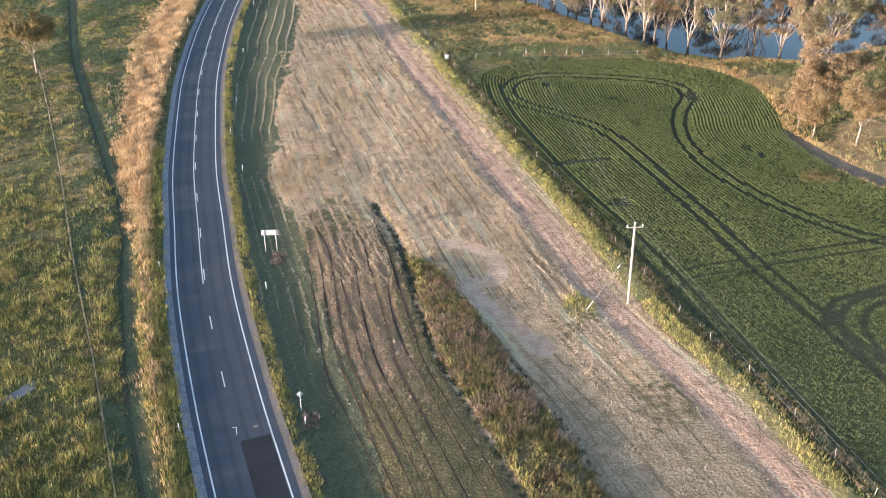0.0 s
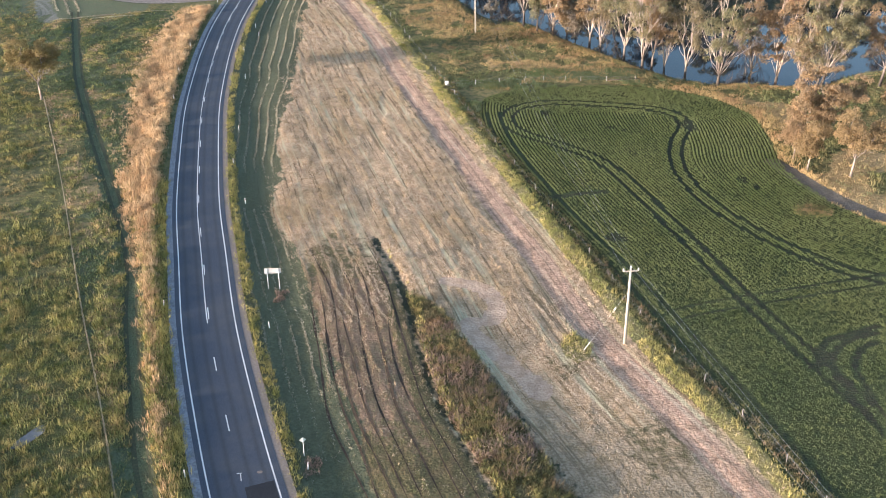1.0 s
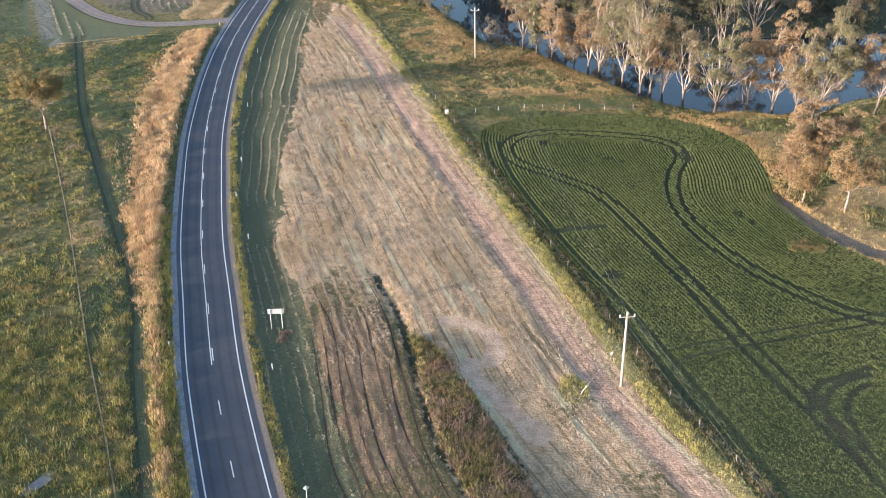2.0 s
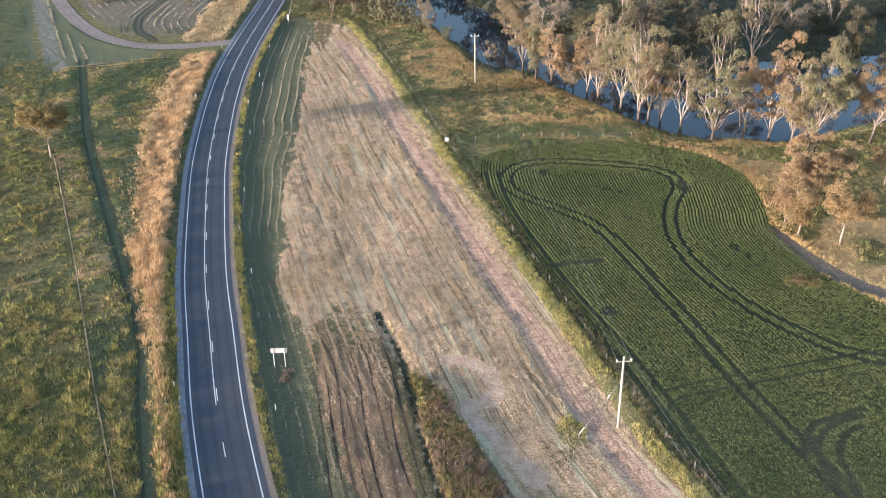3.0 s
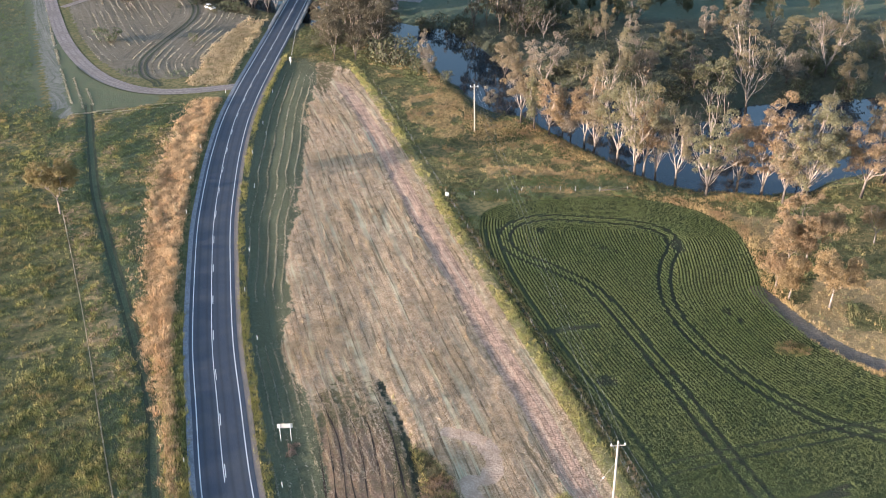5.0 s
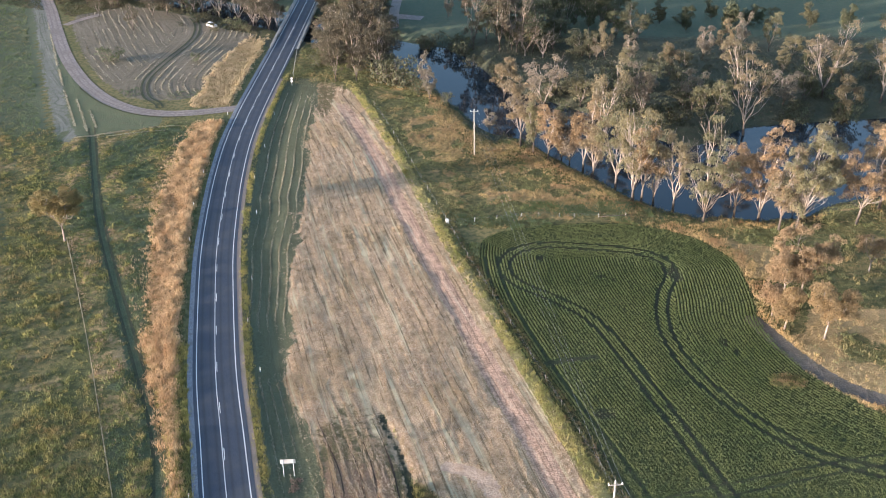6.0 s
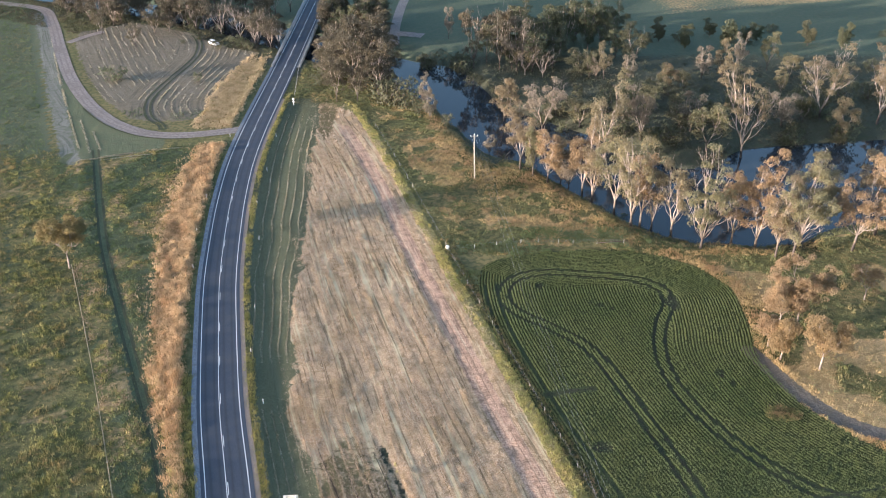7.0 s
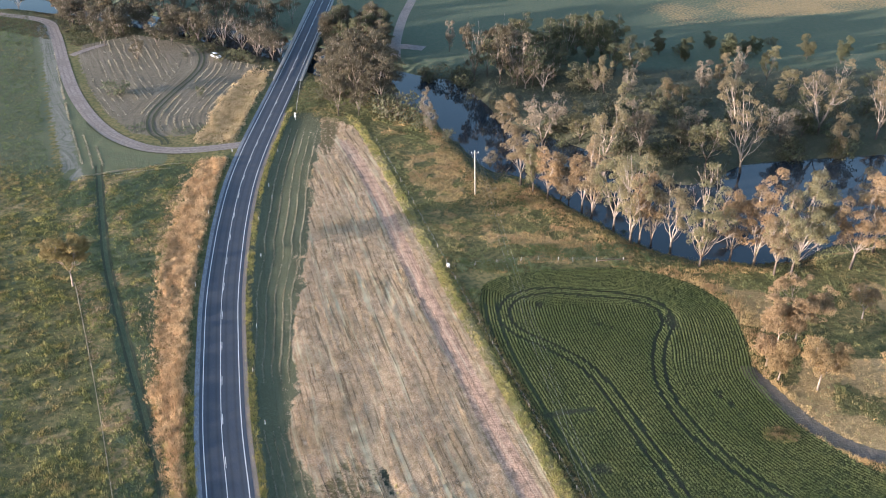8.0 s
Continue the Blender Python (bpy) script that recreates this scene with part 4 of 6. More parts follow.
# ---- fences ----
def build_fence(pts, label, spacing, seed):
    rnd = random.Random(seed)
    base = new("wire_fence")
    x0, y0 = pts[0]
    base.location = (x0, y0, gz(x0, y0))
    bm = bmesh.new()
    box(bm, 0.08, 0.06, 1.4, 0, 0, 0.5, bevel=0.012)
    post = from_bm("fence_post", bm)
    s = np.concatenate([[0], np.cumsum(np.hypot(*np.diff(pts, axis=0).T))])
    tops, at = [], 0.0
    while at < s[-1]:
        x, y = float(np.interp(at, s, pts[:, 0])), float(np.interp(at, s, pts[:, 1]))
        z = gz(x, y)
        part("fence_post", post, WHITE if rnd.random() < 0.25 else POLE_WOOD, base).matrix_basis = pose(x - x0, y - y0, z - base.location.z, rnd.uniform(-5, 5), rnd.uniform(-6, 6), rnd.uniform(0, 90))
        tops.append((x - x0, y - y0, z - base.location.z))
        at += spacing * rnd.uniform(0.7, 1.35)
    for h in (0.45, 0.8, 1.1):
        cu = bpy.data.curves.new("fence_wire", "CURVE")
        cu.dimensions, cu.bevel_depth, cu.bevel_resolution = "3D", 0.006, 0
        sp = cu.splines.new("POLY")
        sp.points.add(len(tops) - 1)
        for q, v in zip(sp.points, tops):
            q.co = (v[0], v[1], v[2] + h, 1)
        cu.materials.append(WIRE)
        new("fence_wire", cu).parent = base
    return tagged(base, label, "fence")


_f = along(FENCE, 45, 281)[::3]
build_fence(_f + np.array([2.0, 0.7]), "old wire fence with pale posts in weeds", 8.0, 1)
build_fence(spline([(1.3, 198.5), (8.8, 199.8), (21.1, 202), (34.7, 201.5), (46, 202)], 2.0), "wire fence with pale posts along the crop headland", 5.0, 2)


def build_fallen_fence():
    base = new("fallen_branch")
    base.location = (37, 201.5, gz(37, 201.5) + 0.25)
    bm = bmesh.new()
    rod(bm, (0, 0, 0), (7.5, 0.8, 0.2), 0.12, 0.06, 7)
    rod(bm, (4.5, 0.5, 0.1), (8.2, -0.6, 0.5), 0.07, 0.03, 6)
    rod(bm, (2.5, 0.25, 0.1), (5.4, 1.5, 0.6), 0.06, 0.02, 6)
    part("limb", from_bm("limb", bm, True), BARK, base)
    return tagged(base, "pale fallen gum branch lying at the field edge", "branch")


build_fallen_fence()


def build_trough(x, y):
    bm = bmesh.new()
    rod(bm, (0, 0, 0), (0, 0, 0.75), 0.38, 0.36, 14)
    rod(bm, (0, 0, 0.75), (0, 0, 0.82), 0.40, 0.38, 14)
    ob = part("white_drum", from_bm("white_drum", bm), WHITE)
    ob.location = (x, y, gz(x, y))
    return tagged(ob, "white plastic drum standing beside a fence post", "drum")


build_trough(1.0, 199.2)


# ---- puddle, survey marks ----
def blob(name, x, y, rx, ry, turn, material, z, label, category):
    bm = bmesh.new()
    vs = []
    for k in range(28):
        a = 2 * math.pi * k / 28
        f = 0.75 + 0.5 * float(vn(np.array([math.cos(a) * 1.3 + x]), np.array([math.sin(a) * 1.3 + y]), 0.7)[0])
        u, v = rx * f * math.cos(a), ry * f * math.sin(a)
        c, s = math.cos(radians(turn)), math.sin(radians(turn))
        vs.append(bm.verts.new((c * u - s * v, s * u + c * v, 0)))
    bm.faces.new(vs)
    ob = part(name, from_bm(name, bm), material)
    ob.location = (x, y, z)
    return tagged(ob, label, category, kind="structure")


PUDDLE = worn("muddy_water", (0.17, 0.17, 0.165), (0.22, 0.215, 0.205), 1.0, 0.06, 0.0)
blob("puddle", -47.0, 82.4, 2.4, 0.75, 58, PUDDLE, gz(-47, 82.4) + 0.16, "shallow puddle of water in pasture grass", "puddle")
blob("road_stain", -19.7, 76.7, 0.28, 0.22, 0, RED_EDGE, RISE + 0.004, "small tan stain on the asphalt", "stain")
for (x, y, w, l, turn) in ((-21.6, 75.9, 0.10, 1.1, 14), (-21.9, 76.5, 0.55, 0.1, 8)):
    bm = bmesh.new()
    box(bm, w, l, 0.004, 0, 0, 0)
    ob = part("survey_mark", from_bm("survey_mark", bm), PAINT)
    ob.matrix_basis = pose(x, y, RISE + 0.006, 0, 0, turn)
    tagged(ob, "white painted survey mark on the road", "road marking", kind="structure")


# ---- parked car ----
def build_car(x, y, turn):
    base = new("parked_car")
    base.matrix_basis = pose(x, y, gz(x, y) + 0.04, 0, 0, turn)
    # side profile of body and cabin: (along, height)
    def hull(profile, half, taper, name, material, label=""):
        bm = bmesh.new()
        sides = []
        for sgn in (-1, 1):
            sides.append([bm.verts.new((px, sgn * half * (1 - taper * max(0, pz - 0.95)), pz)) for px, pz in profile])
        bm.faces.new(sides[0])
        bm.faces.new(sides[1][::-1])
        n = len(profile)
        for i in range(n):
            bm.faces.new((sides[0][i], sides[1][i], sides[1][(i + 1) % n], sides[0][(i + 1) % n]))
        bmesh.ops.recalc_face_normals(bm, faces=bm.faces[:])
        bmesh.ops.bevel(bm, geom=bm.edges[:], offset=0.05, segments=2, affect="EDGES")
        return part(name, from_bm(name, bm, False), material, base, label)
    hull(((-2.3, 0.35), (-2.32, 0.95), (-2.2, 1.05), (1.05, 1.05), (2.1, 0.92), (2.3, 0.75), (2.3, 0.35)), 0.93, 0.0, "body", CAR_PAINT)
    hull(((-2.15, 1.04), (-1.95, 1.62), (0.15, 1.62), (0.98, 1.04)), 0.86, 0.25, "window_band", GLASS_DARK, "dark tinted windows")
    hull(((-1.98, 1.58), (-1.9, 1.72), (0.05, 1.72), (0.25, 1.58)), 0.84, 0.25, "roof", CAR_PAINT)
    for wx in (-1.4, 1.4):
        for sy in (-0.86, 0.86):
            bm = bmesh.new()
            rod(bm, (0, -0.12, 0), (0, 0.12, 0), 0.36, sides=18)
            wheel = part("wheel", from_bm("wheel", bm, False), RUBBER, base)
            wheel.location = (wx, sy, 0.36)
            bm = bmesh.new()
            rod(bm, (0, -0.13, 0), (0, 0.13, 0), 0.21, sides=14)
            part("rim", from_bm("rim", bm), STEEL, wheel)
    for sy in (-0.65, 0.65):
        bm = bmesh.new()
        box(bm, 0.06, 0.34, 0.16, 2.29, sy, 0.78, bevel=0.02)
        part("headlight", from_bm("headlight", bm), CERAMIC, base)
        bm = bmesh.new()
        box(bm, 0.05, 0.2, 0.3, -2.32, sy * 1.15, 0.85, bevel=0.02)
        part("tail_light", from_bm("tail_light", bm), RED_REFLECTOR, base)
    return tagged(base, "white station wagon with dark windows parked on grass", "car")


build_car(-88.6, 359.5, -42)


# ---- trees ----
def limb_tube(bm, path, radii, sides=6):
    rings = []
    for i, (p, r) in enumerate(zip(path, radii)):
        d = (path[min(i + 1, len(path) - 1)] - path[max(i - 1, 0)]).normalized()
        q = d.to_track_quat("Z", "Y")
        rings.append([bm.verts.new(p + q @ Vector((r * math.cos(2 * math.pi * k / sides), r * math.sin(2 * math.pi * k / sides), 0))) for k in range(sides)])
    for a, b in zip(rings, rings[1:]):
        for k in range(sides):
            bm.faces.new((a[k], a[(k + 1) % sides], b[(k + 1) % sides], b[k]))
    bm.faces.new(rings[-1])


def leaf_clumps(gen, clumps, per, leaf):
    """Sprays of leaves on the outside of each clump, facing outwards, thin below and with gaps between the clumps."""
    out = []
    for p, rad in clumps:
        n = int(per * gen.uniform(0.7, 1.25) * rad * rad / 2.2)
        d = gen.normal(size=(n, 3))
        d[:, 2] = np.where(d[:, 2] < -0.4, -0.5 * d[:, 2], d[:, 2])
        d /= np.linalg.norm(d, axis=1)[:, None]
        lump = 0.78 + 0.44 * gen.random(8)[(np.arctan2(d[:, 1], d[:, 0]) * 4 / 3.15 + 4).astype(int) % 8]
        c = np.array(p) + d * (rad * lump * gen.uniform(0.45, 1.0, n) ** 0.5)[:, None] * np.array([1, 1, 0.85])
        nrm = d + 0.7 * gen.normal(size=(n, 3))
        nrm /= np.linalg.norm(nrm, axis=1)[:, None]
        a = np.cross(nrm, gen.normal(size=(n, 3)) * 0.7 + np.array([0, 0, -1.0]))
        a /= np.linalg.norm(a, axis=1)[:, None]
        b = np.cross(nrm, a)
        s = leaf * gen.uniform(0.6, 1.35, (n, 1))
        out.append(np.stack([c - a * s * 0.45, c + a * s * 0.45 + b * s * 0.1, c + b * s * 1.5], 1))
    return np.concatenate(out)


def build_tree(seed, tall, half, low=0.3, stems=3, bare=0.1, clumps=30, size=1.45, per=120, leaf=0.36, fork=0.14, lean=(0.0, 0.0), bark=None, leaves=None, label="", group="", kind_of="tree"):
    """A gum: a forked pale trunk, steep wandering leaders, side branches that each end in a clump of leaves or, some of them, bare."""
    rnd, gen = random.Random(seed), np.random.default_rng(seed)
    bm = bmesh.new()
    r0 = 0.0105 * tall + 0.06
    foot = Vector((lean[0] * 0.15, lean[1] * 0.15, tall * fork))
    limb_tube(bm, [Vector((0, 0, -0.9)), Vector((0.05 * rnd.uniform(-1, 1), 0, 0.1)), foot * 0.55, foot], [r0 * 1.5, r0 * 1.2, r0 * 1.0, r0 * 0.85], 8)
    leaders, turn = [], rnd.uniform(0, 6.28)
    for j in range(stems):
        a = turn + 6.283 * j / stems + rnd.uniform(-0.45, 0.45)
        out = half * rnd.uniform(0.30, 0.62)
        top = tall * (1.0 if j == 0 else rnd.uniform(0.74, 0.98)) - size * 0.8
        end = Vector((math.cos(a) * out + lean[0], math.sin(a) * out + lean[1], top))
        path, radii = [], []
        for i in range(10):
            t = i / 9
            p = foot.lerp(end, t) + Vector((math.cos(a), math.sin(a), 0)) * (half * 0.16 * math.sin(3.14 * t))
            w = half * 0.075 * min(1, 3 * t)
            path.append(p + Vector((rnd.uniform(-w, w), rnd.uniform(-w, w), 0)))
            radii.append(max(0.04, r0 * 0.62 * (1 - 0.85 * t) * (1.0 if j == 0 else 0.85)))
        limb_tube(bm, path, radii, 5)
        leaders.append((path, radii, a))
    balls = []
    for c in range(clumps):
        path, radii, a = leaders[c % stems]
        t = min(1.0, low * rnd.uniform(0.7, 1.2) + (1 - low) * rnd.random() ** 0.75)
        i = min(9, int(t * 9))
        rad = size * rnd.uniform(0.72, 1.25)
        b = a + rnd.gauss(0, 1.25)
        reach = half * rnd.uniform(0.08, 0.62) * (0.45 + 0.75 * math.sin(3.14 * min(1, max(0.08, (t - low) / (1.04 - low) * 0.85 + 0.12))))
        p = path[i] + Vector((math.cos(b) * reach, math.sin(b) * reach, rnd.uniform(-0.4, 0.8) * size))
        q = Vector((p.x - lean[0] * t, p.y - lean[1] * t, 0))
        most = max(0.3, half - rad * 0.7)
        if q.length > most:
            p = Vector((q.x * most / q.length + lean[0] * t, q.y * most / q.length + lean[1] * t, p.z))
        p.z = min(p.z, tall - rad * 0.85)
        k = max(0, i - 2)
        mid = path[k].lerp(p, 0.55) + Vector((rnd.uniform(-0.3, 0.3), rnd.uniform(-0.3, 0.3), -0.35 - 0.05 * reach))
        r = max(0.035, radii[k] * 0.5)
        if rnd.random() < bare:
            tip = p + (p - mid) * 0.5 + Vector((0, 0, 0.6))
            limb_tube(bm, [path[k], mid, p, tip], [r, r * 0.8, r * 0.5, 0.025], 4)
            for _ in range(3):
                e = p + Vector((rnd.uniform(-1, 1), rnd.uniform(-1, 1), rnd.uniform(0.2, 1.2))) * 0.09 * tall
                limb_tube(bm, [mid.lerp(p, rnd.uniform(0.3, 1)), e], [r * 0.4, 0.02], 3)
            continue
        limb_tube(bm, [path[k], mid, p], [r, r * 0.7, 0.03], 3)
        balls.append((p, rad))
        for _ in range(rnd.randrange(1, 3)):
            balls.append((p + Vector((rnd.uniform(-1, 1), rnd.uniform(-1, 1), rnd.uniform(-0.9, 0.5))) * rad * 1.1, rad * rnd.uniform(0.4, 0.68)))
    base = new(kind_of)
    part("trunk", from_bm("trunk", bm, True), bark or BARK, base, "dark rough bark" if bark is DARK_BARK else "pale smooth bark")
    part("crown", soup("crown", leaf_clumps(gen, balls, per, leaf), 3), leaves or LEAF, base)
    return tagged(base, label, kind_of, group)


def settle(ob, x, y, turn=0):
    ob.matrix_basis = pose(x, y, max(gz(x, y), WATER - 0.3), 0, 0, turn)


def plant(ob, x, y, turn, scale, wide=1.0, z=None):
    c = copy_thing(ob, pose(x, y, gz(x, y) if z is None else z, 0, 0, turn))
    c.scale = (scale * wide, scale * wide, scale)
    return c


tree_rnd = random.Random(77)
GUM_LABEL = "tall river gum with pale limbs and olive-gold leaves"
# gums on the near bank: easting, northing, height, half width of the crown
BANK = [(21.6, 244.5, 20, 4.6), (24.8, 240.5, 14.5, 2.2), (28.4, 236.5, 17.6, 3.4), (37.6, 233.5, 22.8, 4.0), (39.5, 229, 24.5, 4.0), (44.3, 221.6, 22.5, 5.8), (47.0, 212.6, 26, 6.2), (49.4, 213.2, 22, 3.4),
        (52.8, 214.5, 19.5, 3.0), (56.8, 210.5, 22, 4.4), (61.6, 200.6, 24.5, 6.3), (69.9, 204.2, 20, 5.0), (75.3, 202.5, 25.5, 4.8), (77.7, 195.2, 19.5, 3.8), (81.8, 195.5, 21, 7.6), (87.2, 206, 27.5, 7.2), (96.8, 198.0, 22, 7.2), (105.3, 206, 24, 6.4),
        (112, 199, 22, 6.0), (122, 206, 23, 6.0)]
for i, (x, y, h, w) in enumerate(BANK):
    old = i in (10, 6)
    ob = build_tree(101 + i, h * 1.04, w, 0.20 if w < 4 else 0.27, 2 if w < 3 else 3 if w < 5 else 4, 0.34 if old else 0.12, int(14 + 5.5 * w), 1.05 + 0.05 * w, 290, 0.20, tree_rnd.uniform(0.08, 0.2),
                    (tree_rnd.uniform(-1, 1) * 0.28 * w, tree_rnd.uniform(-0.6, 0.6) * w * 0.3), leaves=(LEAF, LEAF_ROSE, LEAF_OLIVE)[(i * 2 + i // 3) % 3],
                    label="old gum with bare white limbs and sparse leaves" if old else GUM_LABEL, group="river gums")
    settle(ob, x, y)
# golden gums beside the crop
for i, (x, y, h, w, leaf_kind) in enumerate(((66.2, 154.8, 9.7, 3.6, 0), (65.2, 159.5, 7.5, 2.6, 1), (72.8, 151.6, 13.6, 5.2, 0), (74.0, 168.3, 15.2, 7.4, 1), (69.5, 166.5, 11.5, 4.6, 1), (91.3, 176.7, 9, 3.4, 1), (86.5, 149, 13, 4.6, 0))):
    ob = build_tree(131 + i, h, 0.9 * w, 0.42, 4, 0.06 if i != 5 else 0.6, int(10 + 5 * w), 1.25, 430, 0.19, 0.24, (0.12 * w * (-1) ** i, 0), WHITE_BARK, LEAF_ROSE if leaf_kind else LEAF_GOLD,
                    "golden-leaved gum with white forked trunk lit by low sun", "paddock gums")
    settle(ob, x, y)

FAR_LABEL = "tall woodland gum with grey-brown leaves and pale stems"
# north bank and woodland: easting, northing, height, half width; the first seven are large old gums
NORTH = [(30.9, 278.7, 19.4, 7.2), (87.9, 259.3, 30, 9.0), (118.3, 282, 25, 9.0), (135.5, 279, 29, 8.0), (59.4, 266.8, 18.7, 4.9), (48.4, 266.5, 21, 5.5), (19.5, 288.1, 15.2, 4.2), (77.5, 259.8, 16, 6.0), (43, 281, 11, 5), (122, 272, 14, 4.2), (26.3, 328.6, 20, 6.0), (20.2, 330, 27, 4.6), (11.2, 336, 25, 5.6), (2.1, 367, 13, 2.4)]
SPINDLY = [(90.3, 319.8, 12.3, 3.8), (97.3, 319.8, 14.3, 3.2), (105.7, 328.7, 14.6, 3.0), (115.8, 328.7, 15.6, 3.3), (121.1, 319.9, 9.7, 3.4), (56.1, 319.8, 13.3, 2.9), (53.5, 319.8, 8.2, 2.4), (64, 316.9, 10.2, 3.3), (76.1, 308.6, 10, 3.2), (75.4, 272, 12.8, 4.5), (104.6, 276.5, 11.2, 5.3), (15.9, 337.9, 15.9, 3.8), (30.4, 330, 12.5, 5.6), (128, 312, 11, 4), (146, 300, 14, 4.5), (66, 289, 9.5, 4.6)]
DARK_SPOTS = [(37.2, 347.6, 17.7, 6.1), (46.1, 351, 20.9, 5.7), (54.7, 351, 23, 4.9), (60, 354.4, 19.2, 4.5), (39.5, 332, 11.5, 6.2), (48.9, 324, 10.3, 6.2), (61.8, 293, 8.7, 4.8), (72.9, 276.4, 8.4, 5.1), (33, 340, 15, 5.5), (42, 362, 17, 6), (52, 366, 16, 6), (28, 352, 17, 5), (64, 344, 12, 4.5), (30, 368, 16, 5), (20, 348, 18, 5.5)]
PADDOCK = [(84.1, 363.6, 9.4, 2.8), (92.1, 354.4, 10, 2.3), (108, 353.1, 12.3, 3.9), (117.5, 360, 8.7, 2.6), (105.7, 370.1, 7.6, 2.2), (122.1, 362.9, 6.8, 1.9), (140.4, 358, 9.6, 2.9), (151.9, 353.1, 11, 2.4), (77, 393.5, 3.1, 1.5)]
CLUMP = [(-35, 298, 16.5, 4.0), (-28.2, 298, 13.6, 3.4), (-21.6, 308, 18.4, 5.4), (-20.5, 325, 19.6, 5.0), (-28.7, 326, 24.5, 7.6), (-38.4, 334, 16.8, 6.3), (-45.5, 350, 12, 4.0), (-27.8, 352, 19, 6.3), (-37.7, 352, 19.5, 5.9), (-45.6, 378, 16.3, 5.4), (-31, 314, 20, 6.2), (-40, 318, 14, 5), (-24, 340, 18, 5)]
for i, (x, y, h, w) in enumerate(NORTH[:7]):
    ob = build_tree(151 + i, h, w, 0.36, 4 if w > 5 else 3, 0.42 if i < 4 else 0.2, int(12 + 4.2 * w), 1.3, 190, 0.26, 0.12, (tree_rnd.uniform(-1, 1) * 0.2 * w, 0), leaves=(LEAF_BROWN, LEAF, LEAF, LEAF)[i % 4],
                    label="old gum with bare white limbs and sparse leaves" if i < 4 else FAR_LABEL, group="woodland gums")
    settle(ob, x, y)

# patterns for the trees farther off, all 18 m high with a crown 5 m to each side
def pattern(seed, low, stems, bare, leaves, label, group, bark=None, clumps=30, size=1.45, per=105, leaf=0.34):
    return build_tree(seed, 18, 5, low, stems, bare, clumps, size, per, leaf, 0.12, bark=bark, leaves=leaves, label=label, group=group)


FAR_GUMS = [pattern(16 + i, (0.3, 0.22, 0.34, 0.26)[i], (3, 4, 3, 4)[i], (0.08, 0.15, 0.25, 0.1)[i], (LEAF, LEAF_BROWN, LEAF_BROWN, LEAF_OLIVE)[i], FAR_LABEL, "woodland gums") for i in range(4)]
DARK_GUMS = [pattern(26 + i, 0.12, 4, 0.05, LEAF_DARK, "dark green bushy tree of the river woodland", "woodland trees") for i in range(3)]
GREY_LABEL = "grey-brown half-bare woodland tree with tangled pale limbs"
GREY_TREES = [pattern(61 + i, 0.2, 4, (0.12, 0.3, 0.18)[i], LEAF_GREY, GREY_LABEL, "west bank trees", clumps=26, per=80, leaf=0.38) for i in range(3)]
CLUMP_TREES = [pattern(66 + i, (0.2, 0.16)[i], 4, 0.1, LEAF_GREY, "dense brown-olive gum with slim pale stems", "bridge gums", clumps=38, size=1.35, per=150, leaf=0.28) for i in range(2)]
BARE_TREES = [pattern(71 + i, 0.3, 5, 0.85, LEAF_GREY, "leafless tree with tangled white limbs", "west bank trees", bark=WHITE_BARK, clumps=20) for i in range(2)]
PADDOCK_TREES = [build_tree(41 + i, 10, 2.9, 0.08, 3, 0.0, 26, 1.25, 190, 0.30, 0.04, bark=DARK_BARK, leaves=LEAF_DARK, label="dark green bushy paddock tree", group="paddock trees") for i in range(2)]
SHRUB = build_tree(51, 4, 2.6, 0.0, 4, 0.0, 14, 0.95, 64, 0.28, 0.02, bark=DARK_BARK, leaves=LEAF_DARK, label="low dark shrub in grass", group="shrubs", kind_of="shrub")
LONE = build_tree(37, 14.6, 5.4, 0.42, 5, 0.05, 80, 1.05, 480, 0.18, 0.26, bark=WHITE_BARK, leaves=LONE_LEAF, label="lone airy gum in pasture, olive-gold crown on white forked limbs")
settle(LONE, -85.7, 190.2, 200)


def stand(spots, kinds, tall=18.0, half=5.0):
    for x, y, h, w in spots:
        plant(tree_rnd.choice(kinds), x, y, tree_rnd.uniform(0, 360), h / tall, (w / half) / (h / tall))


stand(NORTH[7:10], FAR_GUMS)
stand(NORTH[10:], FAR_GUMS[1:3] + GREY_TREES[:2])
stand(SPINDLY, FAR_GUMS)
stand(DARK_SPOTS, DARK_GUMS)
stand(PADDOCK, PADDOCK_TREES, 10, 2.9)
stand(CLUMP, CLUMP_TREES)
WEST = [(-118, 356.3, 10.4, 3.3), (-136.4, 391.6, 12.3, 5.1), (-159.7, 404.2, 10.9, 5.9), (-147, 391.6, 11.9, 4.7), (-136.1, 373, 11.4, 3.4), (-169.3, 417.5, 12.4, 5.5), (-114.6, 372.1, 12.5, 4.3), (-109.9, 375.9, 9.2, 2.9), (-107, 387.6, 15.2, 5.5), (-98.5, 391.7, 15.3, 6), (-71.9, 361.2, 13.4, 4.6), (-65.8, 354.2, 13.2, 3.0), (-87.8, 391.7, 14.2, 7), (-78.1, 383.7, 16.2, 6.1), (-69.9, 375.9, 16, 5.2), (-65.2, 368.5, 13.6, 3.4), (-126.9, 400, 14.4, 5.7), (-136.6, 408.6, 14.6, 5.3), (-117.2, 400, 15.6, 6.2)]
stand(WEST, GREY_TREES)
stand([(-203, 430, 14, 5), (-210, 442, 15, 6), (-197, 438, 13, 4.5), (-176, 432, 14, 4.6), (-170, 428, 15, 5), (-163, 424, 14, 5), (-215, 425, 12, 5)], GREY_TREES)
